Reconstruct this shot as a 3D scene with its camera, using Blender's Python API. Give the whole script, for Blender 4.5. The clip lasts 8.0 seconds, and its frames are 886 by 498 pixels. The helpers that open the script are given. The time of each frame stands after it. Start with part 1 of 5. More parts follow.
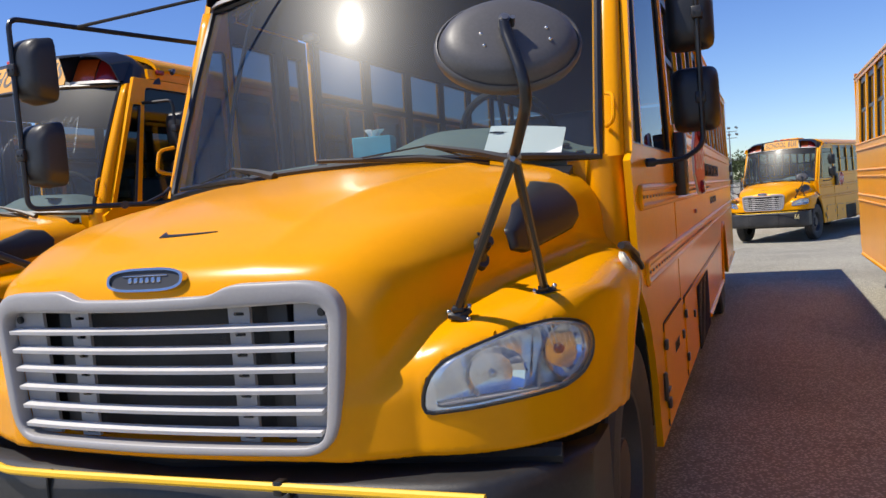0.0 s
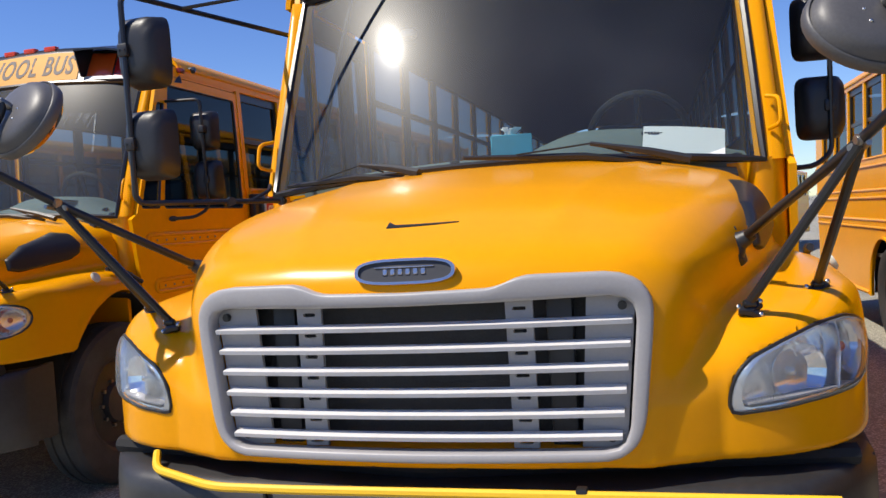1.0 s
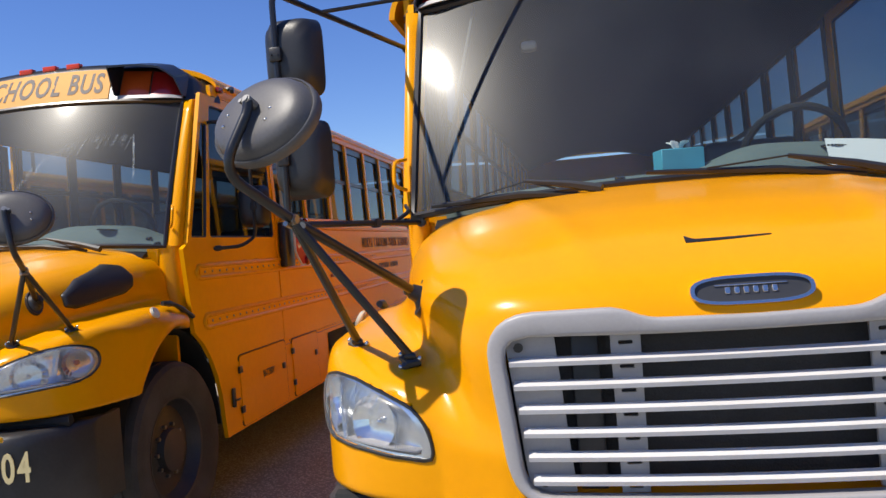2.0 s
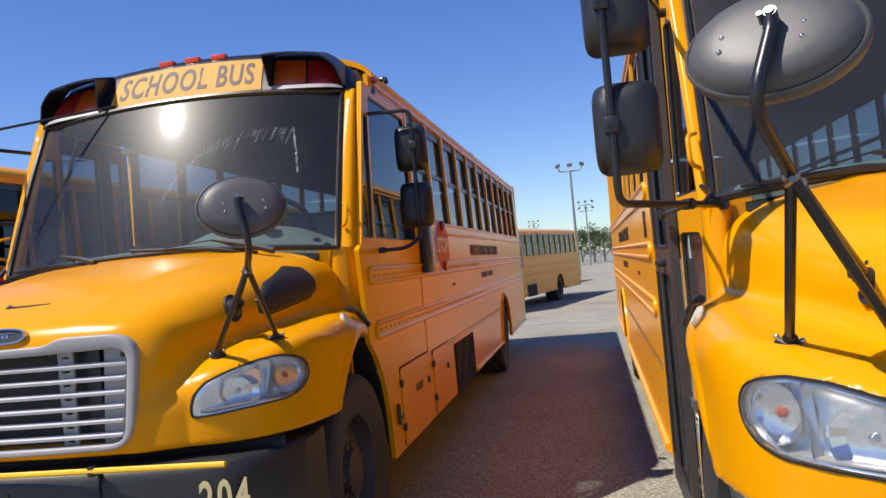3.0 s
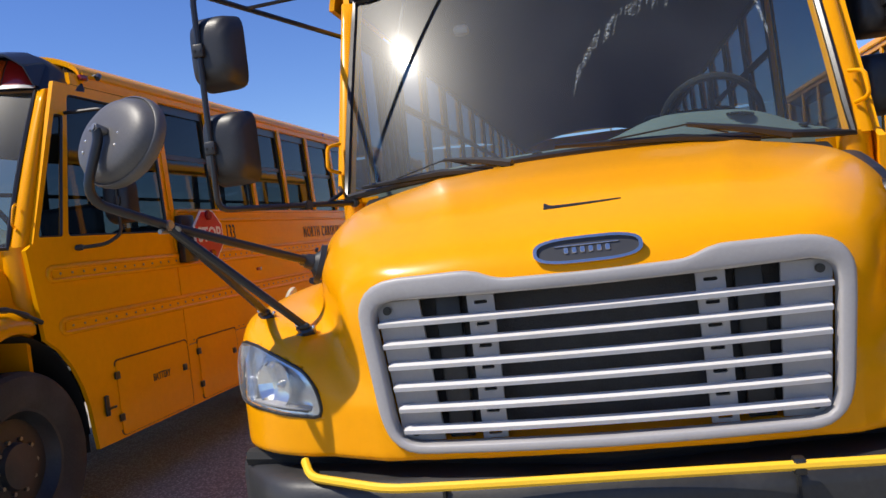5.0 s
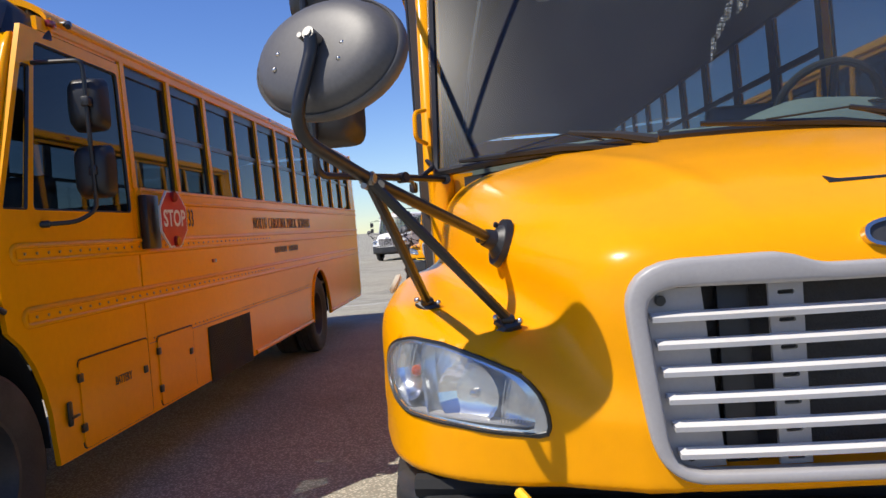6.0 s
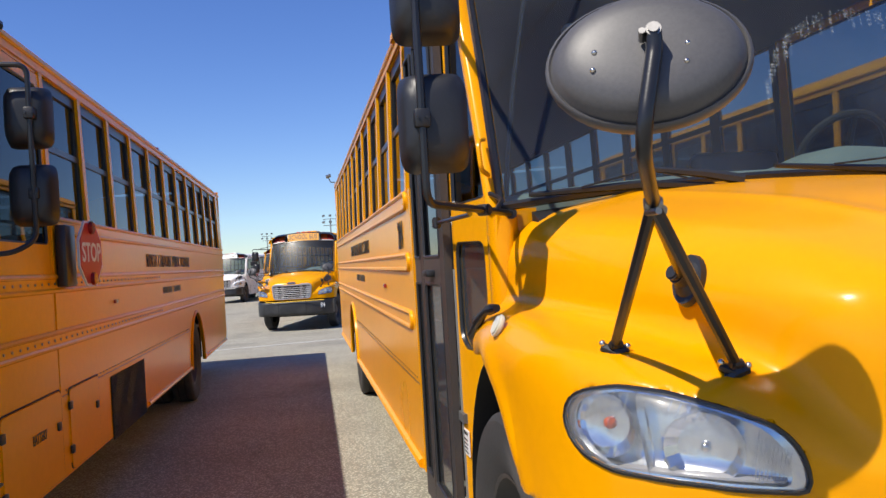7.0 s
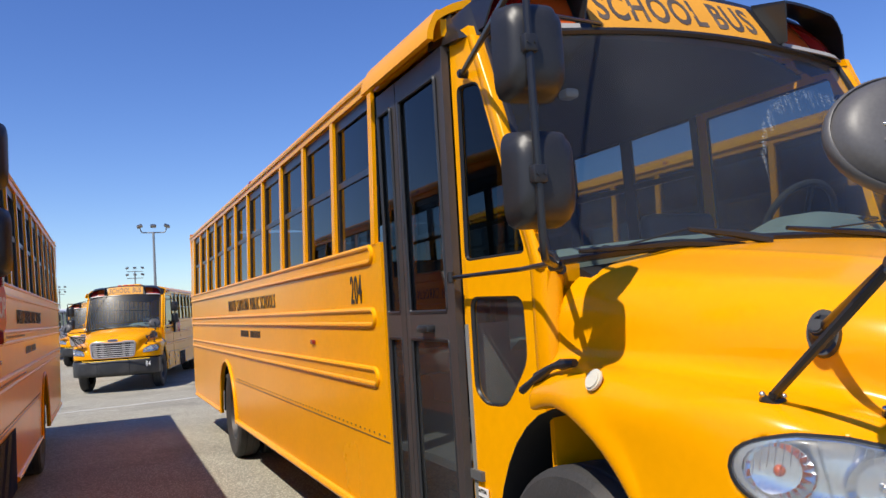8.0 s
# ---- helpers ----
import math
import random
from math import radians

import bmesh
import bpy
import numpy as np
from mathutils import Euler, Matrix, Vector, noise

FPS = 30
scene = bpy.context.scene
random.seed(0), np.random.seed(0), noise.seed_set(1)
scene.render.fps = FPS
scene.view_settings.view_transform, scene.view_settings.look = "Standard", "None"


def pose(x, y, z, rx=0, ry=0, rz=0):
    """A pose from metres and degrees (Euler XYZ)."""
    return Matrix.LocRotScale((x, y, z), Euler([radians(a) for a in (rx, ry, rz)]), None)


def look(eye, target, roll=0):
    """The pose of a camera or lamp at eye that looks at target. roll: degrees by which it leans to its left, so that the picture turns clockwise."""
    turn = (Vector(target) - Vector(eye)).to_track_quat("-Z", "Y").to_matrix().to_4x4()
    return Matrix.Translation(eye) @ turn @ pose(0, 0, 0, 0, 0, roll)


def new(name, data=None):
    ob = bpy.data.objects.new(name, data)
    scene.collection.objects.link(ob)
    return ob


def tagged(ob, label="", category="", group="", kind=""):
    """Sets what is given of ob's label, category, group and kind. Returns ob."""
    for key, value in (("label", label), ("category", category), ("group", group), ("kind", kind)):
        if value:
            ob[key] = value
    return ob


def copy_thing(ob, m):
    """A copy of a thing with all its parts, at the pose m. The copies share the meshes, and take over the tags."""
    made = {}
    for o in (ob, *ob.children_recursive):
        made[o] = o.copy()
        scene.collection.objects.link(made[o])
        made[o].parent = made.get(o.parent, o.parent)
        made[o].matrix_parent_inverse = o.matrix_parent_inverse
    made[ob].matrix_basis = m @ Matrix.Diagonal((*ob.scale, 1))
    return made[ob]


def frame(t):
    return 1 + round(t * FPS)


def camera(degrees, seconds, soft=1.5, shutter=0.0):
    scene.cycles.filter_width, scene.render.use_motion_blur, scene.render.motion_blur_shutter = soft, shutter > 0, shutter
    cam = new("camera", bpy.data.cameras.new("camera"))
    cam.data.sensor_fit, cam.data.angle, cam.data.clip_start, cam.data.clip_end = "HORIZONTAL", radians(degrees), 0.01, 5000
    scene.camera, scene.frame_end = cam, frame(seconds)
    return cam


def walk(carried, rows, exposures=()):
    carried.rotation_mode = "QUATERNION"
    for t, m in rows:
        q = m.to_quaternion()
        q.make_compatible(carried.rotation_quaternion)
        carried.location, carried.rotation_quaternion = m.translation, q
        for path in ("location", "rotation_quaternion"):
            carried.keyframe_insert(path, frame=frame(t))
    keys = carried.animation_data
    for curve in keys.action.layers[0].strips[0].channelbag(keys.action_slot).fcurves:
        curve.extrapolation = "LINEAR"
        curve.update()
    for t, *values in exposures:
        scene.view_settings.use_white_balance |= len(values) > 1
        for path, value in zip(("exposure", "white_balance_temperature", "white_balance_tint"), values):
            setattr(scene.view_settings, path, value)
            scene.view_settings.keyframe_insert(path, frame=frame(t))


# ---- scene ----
cam = camera(57.83, 8.0)
# seconds, eye, pitch, roll, yaw; the numbered bus in the middle stands at the origin, its nose to -y
ROWS = [
    (0.0, 5.799, -3.254, 1.684, 86.78, 4.61, 21.42),
    (0.5, 5.289, -3.348, 1.662, 87.42, 4.49, 19.01),
    (1.0, 4.758, -3.435, 1.664, 87.87, 3.64, 14.76),
    (1.2, 4.539, -3.483, 1.686, 87.82, 3.54, 13.32),
    (2.3, 3.350, -3.335, 1.690, 90.65, 4.78, 8.70),
    (2.5, 3.109, -3.313, 1.698, 90.97, 4.93, 8.81),
    (3.0, 2.540, -3.064, 1.672, 91.10, 5.14, 10.43),
    (3.5, 1.883, -2.916, 1.637, 90.94, 5.23, 12.26),
    (4.0, 1.232, -2.660, 1.614, 89.79, 4.95, 13.04),
    (4.5, 0.674, -2.344, 1.600, 89.22, 5.78, 12.77),
    (5.0, 0.044, -2.128, 1.616, 88.81, 6.76, 11.18),
    (6.3, -1.215, -1.630, 1.612, 88.58, 3.72, -1.24),
    (6.5, -1.396, -1.572, 1.618, 89.07, 3.55, -3.80),
    (7.0, -1.828, -1.422, 1.648, 90.72, 3.52, -9.97),
    (7.5, -2.304, -1.280, 1.662, 91.95, 2.84, -16.23),
    (8.0, -2.669, -1.143, 1.705, 93.77, 3.59, -23.44),
]
walk(cam, [(t, pose(x, y, z, rx, ry, rz)) for t, x, y, z, rx, ry, rz in ROWS])

# ---- world and sun ----
SUN = Vector((-0.57, -0.37, 1.0)).normalized()
world = bpy.data.worlds.new("world")
scene.world = world
world.use_nodes = True
wn = world.node_tree
sky = wn.nodes.new("ShaderNodeTexSky")
sky.sky_type = "NISHITA"
sky.sun_disc = False
sky.sun_elevation = math.asin(SUN.z)
sky.sun_rotation = math.atan2(SUN.x, SUN.y)
sky.air_density, sky.dust_density, sky.ozone_density = 1.0, 0.0, 1.4
tone = wn.nodes.new("ShaderNodeHueSaturation")
tone.inputs["Saturation"].default_value = 1.2
tone.inputs["Hue"].default_value = 0.512
wn.links.new(sky.outputs["Color"], tone.inputs["Color"])
clear_air = wn.nodes.new("ShaderNodeMix")
clear_air.data_type, clear_air.blend_type = "RGBA", "MULTIPLY"
clear_air.inputs["Factor"].default_value = 1.0
clear_air.inputs["B"].default_value = (0.93, 1.07, 1.38, 1)
wn.links.new(tone.outputs["Color"], clear_air.inputs["A"])
wn.links.new(clear_air.outputs["Result"], wn.nodes["Background"].inputs["Color"])
wn.nodes["Background"].inputs["Strength"].default_value = 0.092
sun_data = bpy.data.lights.new("sun", "SUN")
sun_data.energy, sun_data.angle, sun_data.color = 4.9, radians(0.55), (1.0, 0.93, 0.82)
sun = new("sun", sun_data)
sun.matrix_world = look(SUN * 60, (0, 0, 0))
scene.view_settings.exposure = 0.2


# ---- materials ----
def material(name, color, rough=0.5, metal=0.0, coat=0.0, vary=0.06, scale=6.0, bump=0.0, bump_scale=200.0, dirt=None, dirt_amount=0.0, random_value=0.0, spec=0.5):
    m = bpy.data.materials.new(name)
    m.use_nodes = True
    n, l = m.node_tree.nodes, m.node_tree.links
    b = n["Principled BSDF"]
    b.inputs["Roughness"].default_value, b.inputs["Metallic"].default_value = rough, metal
    b.inputs["Coat Weight"].default_value, b.inputs["Coat Roughness"].default_value = coat, 0.06
    b.inputs["Specular IOR Level"].default_value = spec
    co = n.new("ShaderNodeTexCoord")
    big = n.new("ShaderNodeTexNoise")
    big.inputs["Scale"].default_value, big.inputs["Detail"].default_value = scale, 5.0
    fine = n.new("ShaderNodeTexNoise")
    fine.inputs["Scale"].default_value, fine.inputs["Detail"].default_value = scale * 14, 3.0
    for t in (big, fine):
        l.new(co.outputs["Object"], t.inputs["Vector"])
    mix = n.new("ShaderNodeMath")
    mix.operation = "ADD"
    l.new(big.outputs["Fac"], mix.inputs[0])
    l.new(fine.outputs["Fac"], mix.inputs[1])
    ramp = n.new("ShaderNodeMapRange")
    ramp.inputs["From Min"].default_value, ramp.inputs["From Max"].default_value = 0.6, 1.4
    ramp.inputs["To Min"].default_value, ramp.inputs["To Max"].default_value = 1 - vary, 1 + vary
    l.new(mix.outputs[0], ramp.inputs["Value"])
    col = n.new("ShaderNodeMix")
    col.data_type, col.blend_type = "RGBA", "MULTIPLY"
    col.inputs["Factor"].default_value = 1.0
    col.inputs["A"].default_value = (*color, 1)
    l.new(ramp.outputs["Result"], col.inputs["B"])
    out = col.outputs["Result"]
    if dirt:
        d = n.new("ShaderNodeTexNoise")
        d.inputs["Scale"].default_value, d.inputs["Detail"].default_value = scale * 0.45, 8.0
        l.new(co.outputs["Object"], d.inputs["Vector"])
        dr = n.new("ShaderNodeMapRange")
        dr.inputs["From Min"].default_value, dr.inputs["From Max"].default_value = 0.48, 0.75
        dr.inputs["To Max"].default_value = dirt_amount
        l.new(d.outputs["Fac"], dr.inputs["Value"])
        dm = n.new("ShaderNodeMix")
        dm.data_type = "RGBA"
        l.new(dr.outputs["Result"], dm.inputs["Factor"])
        l.new(out, dm.inputs["A"])
        dm.inputs["B"].default_value = (*dirt, 1)
        out = dm.outputs["Result"]
        rr = n.new("ShaderNodeMapRange")
        rr.inputs["To Min"].default_value, rr.inputs["To Max"].default_value = rough, min(1, rough + 0.35 * dirt_amount + 0.1)
        l.new(dr.outputs["Result"], rr.inputs["Value"])
        l.new(rr.outputs["Result"], b.inputs["Roughness"])
    l.new(out, b.inputs["Base Color"])
    if bump:
        bn = n.new("ShaderNodeTexNoise")
        bn.inputs["Scale"].default_value, bn.inputs["Detail"].default_value = bump_scale, 4.0
        l.new(co.outputs["Object"], bn.inputs["Vector"])
        bp = n.new("ShaderNodeBump")
        bp.inputs["Strength"].default_value, bp.inputs["Distance"].default_value = bump, 0.01
        l.new(bn.outputs["Fac"], bp.inputs["Height"])
        l.new(bp.outputs["Normal"], b.inputs["Normal"])
    return m


def pane_material(name, tint, haze=0.0, film=0.0):
    """Clear or tinted glass; haze is the share of its gloss that a dusty film scatters."""
    m = bpy.data.materials.new(name)
    m.use_nodes = True
    n, l = m.node_tree.nodes, m.node_tree.links
    n.remove(n["Principled BSDF"])
    tr, mix, lw = n.new("ShaderNodeBsdfTransparent"), n.new("ShaderNodeMixShader"), n.new("ShaderNodeLayerWeight")
    power, fr = n.new("ShaderNodeMath"), n.new("ShaderNodeMath")
    lw.inputs["Blend"].default_value = 0.5
    power.operation, power.inputs[1].default_value = "POWER", 5.0
    fr.operation, fr.inputs[1].default_value, fr.inputs[2].default_value = "MULTIPLY_ADD", 0.92, 0.045
    l.new(lw.outputs["Facing"], power.inputs[0])
    l.new(power.outputs[0], fr.inputs[0])
    tr.inputs["Color"].default_value = (*tint, 1)
    out = None
    for rough, share in ((0.0, None), (0.11, haze * 0.4), (0.33, haze)):
        if share == 0:
            continue
        g = n.new("ShaderNodeBsdfGlossy")
        g.inputs["Roughness"].default_value = rough
        if out is None:
            out = g.outputs[0]
        else:
            mm = n.new("ShaderNodeMixShader")
            mm.inputs[0].default_value = share
            l.new(out, mm.inputs[1])
            l.new(g.outputs[0], mm.inputs[2])
            out = mm.outputs[0]
    l.new(fr.outputs[0], mix.inputs[0])
    l.new(tr.outputs[0], mix.inputs[1])
    l.new(out, mix.inputs[2])
    out = mix.outputs[0]
    if film:
        d, mf = n.new("ShaderNodeBsdfDiffuse"), n.new("ShaderNodeMixShader")
        d.inputs["Color"].default_value = (0.75, 0.8, 0.85, 1)
        co, no = n.new("ShaderNodeTexCoord"), n.new("ShaderNodeTexNoise")
        st = n.new("ShaderNodeMapping")
        st.inputs["Rotation"].default_value = (0, radians(28), 0)
        st.inputs["Scale"].default_value = (0.9, 1.0, 0.7)
        no.inputs["Scale"].default_value, no.inputs["Detail"].default_value = 1.6, 7.0
        mr = n.new("ShaderNodeMapRange")
        mr.inputs["From Min"].default_value, mr.inputs["From Max"].default_value = 0.35, 0.8
        mr.inputs["To Min"].default_value, mr.inputs["To Max"].default_value = film * 0.35, film * 1.6
        l.new(co.outputs["Object"], st.inputs["Vector"])
        l.new(st.outputs["Vector"], no.inputs["Vector"])
        l.new(no.outputs["Fac"], mr.inputs["Value"])
        l.new(mr.outputs["Result"], mf.inputs[0])
        l.new(out, mf.inputs[1])
        l.new(d.outputs[0], mf.inputs[2])
        out = mf.outputs[0]
    l.new(out, n["Material Output"].inputs["Surface"])
    return m


YELLOW = material("school_bus_yellow", (0.80, 0.322, 0.0005), 0.22, coat=0.06, vary=0.03, scale=2.0, bump=0.008, bump_scale=7.0, dirt=(0.66, 0.26, 0.004), dirt_amount=0.12, spec=0.16)
SIDE_YELLOW = material("side_panel_yellow", (0.88, 0.372, 0.0005), 0.24, coat=0.04, vary=0.05, scale=1.6, bump=0.03, bump_scale=2.6, dirt=(0.66, 0.28, 0.01), dirt_amount=0.2, spec=0.16)
BAR_YELLOW = material("gate_yellow", (0.85, 0.50, 0.02), 0.4, vary=0.05)
SIGN_YELLOW = material("sign_yellow", (0.66, 0.29, 0.02), 0.62, vary=0.06)
BLACK = material("black_plastic", (0.018, 0.018, 0.019), 0.42, vary=0.25, scale=9.0, bump=0.08, bump_scale=300.0)
BUMPER = material("bumper_black", (0.022, 0.022, 0.023), 0.45, vary=0.3, scale=4.0, bump=0.06, bump_scale=120.0, dirt=(0.10, 0.09, 0.08), dirt_amount=0.5)
SATIN = material("satin_black_paint", (0.015, 0.015, 0.016), 0.32, vary=0.2, scale=8.0, bump=0.03, bump_scale=160.0)
MIRROR_BACK = material("mirror_back_black", (0.085, 0.081, 0.080), 0.46, vary=0.15, scale=10.0, bump=0.05, bump_scale=400.0)
DARK = material("black_void", (0.008, 0.008, 0.008), 0.8, vary=0.3)
RUBBER = material("tyre_rubber", (0.035, 0.034, 0.033), 0.75, vary=0.3, scale=7.0, bump=0.15, bump_scale=90.0, dirt=(0.12, 0.11, 0.10), dirt_amount=0.6)
RIM = material("rim_black", (0.03, 0.03, 0.03), 0.5, vary=0.3, dirt=(0.16, 0.10, 0.07), dirt_amount=0.5)
GREY = material("grille_grey", (0.345, 0.33, 0.325), 0.42, vary=0.06, scale=8.0, bump=0.03, bump_scale=300.0, dirt=(0.30, 0.28, 0.25), dirt_amount=0.3)
SLAT = material("grille_slat_white", (0.68, 0.66, 0.64), 0.35, vary=0.05, scale=10.0, dirt=(0.4, 0.37, 0.33), dirt_amount=0.3)
CORE = material("radiator_core", (0.02, 0.02, 0.021), 0.6, vary=0.4, scale=14.0, bump=0.3, bump_scale=150.0)
CHROME = material("chrome", (0.62, 0.585, 0.53), 0.24, metal=1.0, vary=0.05)
STEEL = material("zinc_steel", (0.30, 0.29, 0.27), 0.42, metal=1.0, vary=0.2)
BADGE = material("badge_dark_grey", (0.036, 0.036, 0.038), 0.45, vary=0.1)
REFLECTOR = material("lamp_reflector", (0.70, 0.71, 0.72), 0.22, metal=0.9, vary=0.10, scale=16.0)
BOWL = material("lamp_bowl", (0.78, 0.79, 0.80), 0.12, metal=1.0, vary=0.06, scale=30.0)
STEP = material("step_grey", (0.22, 0.225, 0.21), 0.6, vary=0.15, scale=8.0)
DOOR = material("door_charcoal", (0.052, 0.046, 0.044), 0.45, vary=0.15, scale=6.0, bump=0.05, bump_scale=220.0)
RED = material("red_lens", (0.27, 0.012, 0.01), 0.2, coat=0.5, vary=0.1)
AMBER = material("amber_lens", (0.46, 0.07, 0.01), 0.2, coat=0.5, vary=0.1)
ROOF_LAMP = material("orange_red_lens", (0.62, 0.05, 0.012), 0.3, vary=0.12, scale=30.0)
STOP_RED = material("stop_red", (0.50, 0.025, 0.03), 0.4, vary=0.1)
WHITE = material("white_paint", (0.78, 0.77, 0.74), 0.5, vary=0.05)
LENS_WHITE = material("yellowed_white_lens", (0.62, 0.58, 0.46), 0.3, vary=0.08)
CREAM = material("digit_cream", (0.72, 0.60, 0.30), 0.5, vary=0.06)
INK = material("black_ink", (0.02, 0.018, 0.015), 0.5, vary=0.1)
FADED = material("sign_letter", (0.07, 0.055, 0.045), 0.6, vary=0.3, scale=14.0, dirt=(0.34, 0.23, 0.14), dirt_amount=0.3)
DASH = material("dash_grey_green", (0.15, 0.185, 0.17), 0.7, vary=0.08, bump=0.1, bump_scale=350.0)
INSIDE = material("interior_lining", (0.09, 0.09, 0.088), 0.75, vary=0.1)
SEAT = material("seat_vinyl", (0.035, 0.045, 0.05), 0.5, vary=0.15, bump=0.08, bump_scale=80.0)
PAPER = material("paper", (0.80, 0.80, 0.78), 0.8, vary=0.02)
TISSUE = material("tissue_box_blue", (0.08, 0.42, 0.58), 0.6, vary=0.15, scale=18.0)
GLASS = pane_material("windshield_glass", (0.72, 0.79, 0.78), 0.34, 0.028)
DOOR_GLASS = pane_material("door_glass", (0.62, 0.66, 0.65), 0.2, 0.03)
TINTED = pane_material("tinted_glass", (0.22, 0.255, 0.275))
LENS = pane_material("clear_lens", (0.93, 0.94, 0.95), 0.45, 0.09)
MIRROR = material("mirror_glass", (0.85, 0.86, 0.87), 0.02, metal=1.0, vary=0.01)


# ---- mesh helpers ----
def finish(bm, name, mat, angle=38, flat=False):
    bmesh.ops.recalc_face_normals(bm, faces=bm.faces)
    me = bpy.data.meshes.new(name)
    bm.to_mesh(me)
    bm.free()
    me.materials.append(mat)
    if not flat:
        me.polygons.foreach_set("use_smooth", [True] * len(me.polygons))
        me.set_sharp_from_angle(angle=radians(angle))
    return me


SMALL = {"lug_nuts", "rail_rivets", "bumper_bolts", "badge_emblem", "dash_button", "dash_vent", "small_lettering", "side_lettering", "caution_bars", "vent_lattice", "skirt_seam", "bolt"}


def part(name, bm, mat, parent, label="", angle=38):
    ob = new(name, bm if isinstance(bm, bpy.types.Mesh) else finish(bm, name, mat, angle))
    ob.parent = parent
    if name in SMALL:
        ob["kind"] = "stuff"
    if label:
        ob["label"] = label
    return ob


def thing(name, label, category, group="", kind=""):
    return tagged(new(name), label, category, group, kind)


def box(bm, x0, x1, y0, y1, z0, z1, bevel=0.0, seg=2, m=None):
    r = bmesh.ops.create_cube(bm, size=1.0, matrix=Matrix.Translation(((x0 + x1) / 2, (y0 + y1) / 2, (z0 + z1) / 2)) @ Matrix.Diagonal((x1 - x0, y1 - y0, z1 - z0, 1)))
    vs = r["verts"]
    if bevel:
        es = list({e for v in vs for e in v.link_edges})
        out = bmesh.ops.bevel(bm, geom=es, offset=bevel, segments=seg, profile=0.5, affect="EDGES")
        vs = list({v for f in out["faces"] for v in f.verts} | {v for v in vs if v.is_valid})
    if m is not None:
        bmesh.ops.transform(bm, matrix=m, verts=vs)
    return vs


def arc_path(pts, radius=0.05, n=5):
    """A polyline with its corners rounded."""
    pts = [Vector(p) for p in pts]
    out = [pts[0]]
    for a, b, c in zip(pts, pts[1:], pts[2:]):
        r = min(radius, (a - b).length * 0.45, (c - b).length * 0.45)
        p, q = b + (a - b).normalized() * r, b + (c - b).normalized() * r
        for i in range(n + 1):
            t = i / n
            out.append((1 - t) ** 2 * p + 2 * t * (1 - t) * b + t * t * q)
    return out + [pts[-1]]


def tube(bm, pts, r, n=8, squash=1.0):
    pts = [Vector(p) for p in pts]
    rings, up = [], None
    for i, p in enumerate(pts):
        d = (pts[min(i + 1, len(pts) - 1)] - pts[max(i - 1, 0)]).normalized()
        if up is None:
            up = d.orthogonal().normalized()
        up = (up - d * up.dot(d)).normalized()
        side = d.cross(up)
        rr = r[i] if isinstance(r, (list, tuple)) else r
        rings.append([bm.verts.new(p + (up * math.cos(a) + side * math.sin(a) * squash) * rr) for a in (2 * math.pi * k / n for k in range(n))])
    for a, b in zip(rings, rings[1:]):
        for k in range(n):
            bm.faces.new((a[k], a[(k + 1) % n], b[(k + 1) % n], b[k]))
    bm.faces.new(rings[0][::-1])
    bm.faces.new(rings[-1])


def disc(bm, centre, axis, r, depth, n=16, bevel=0.0):
    """A short cylinder whose middle is at centre."""
    q = Vector(axis).to_track_quat("Z", "Y").to_matrix().to_4x4()
    res = bmesh.ops.create_cone(bm, cap_ends=True, segments=n, radius1=r, radius2=r, depth=depth, matrix=Matrix.Translation(centre) @ q)
    if bevel:
        es = [e for e in {e for v in res["verts"] for e in v.link_edges} if len(e.link_faces) == 2 and any(len(f.verts) > 4 for f in e.link_faces)]
        bmesh.ops.bevel(bm, geom=es, offset=bevel, segments=2, affect="EDGES")


def grid(bm, fn, nu, nv, flip=False):
    vs = [[bm.verts.new(fn(i / nu, j / nv)) for j in range(nv + 1)] for i in range(nu + 1)]
    for i in range(nu):
        for j in range(nv):
            bm.faces.new((vs[i][j], vs[i + 1][j], vs[i + 1][j + 1], vs[i][j + 1]))
    return vs


def slab(bm, fn, nu, nv, depth):
    """A curved sheet with thickness; fn(u, v) is its outer face, depth the vector to its inner face."""
    d = Vector(depth)
    a = grid(bm, fn, nu, nv)
    b = grid(bm, lambda u, v: Vector(fn(u, v)) + d, nu, nv)
    rim = [(i, 0) for i in range(nu)] + [(nu, j) for j in range(nv)] + [(i, nv) for i in range(nu, 0, -1)] + [(0, j) for j in range(nv, 0, -1)]
    for (i, j), (k, l) in zip(rim, rim[1:] + rim[:1]):
        bm.faces.new((a[i][j], a[k][l], b[k][l], b[i][j]))


def sheet(bm, outer, holes, place, depth):
    """A plate from an outline with holes; place(u, v) gives the outer face's point, depth the vector to its inner face."""
    d = Vector(depth)
    fresh = bmesh.new()
    edges = []
    for loop in (outer, *holes):
        vs = [fresh.verts.new((u, v, 0)) for u, v in loop]
        edges += [fresh.edges.new((a, b)) for a, b in zip(vs, vs[1:] + vs[:1])]
    bmesh.ops.triangle_fill(fresh, use_beauty=True, use_dissolve=False, edges=edges)
    fresh.verts.index_update()
    top = [bm.verts.new(place(v.co.x, v.co.y)) for v in fresh.verts]
    low = [bm.verts.new(Vector(place(v.co.x, v.co.y)) + d) for v in fresh.verts]
    for f in fresh.faces:
        i = [v.index for v in f.verts]
        bm.faces.new([top[k] for k in i])
        bm.faces.new([low[k] for k in reversed(i)])
    for e in fresh.edges:
        if len(e.link_faces) == 1:
            a, b = e.verts[0].index, e.verts[1].index
            bm.faces.new((top[a], top[b], low[b], low[a]))
    fresh.free()


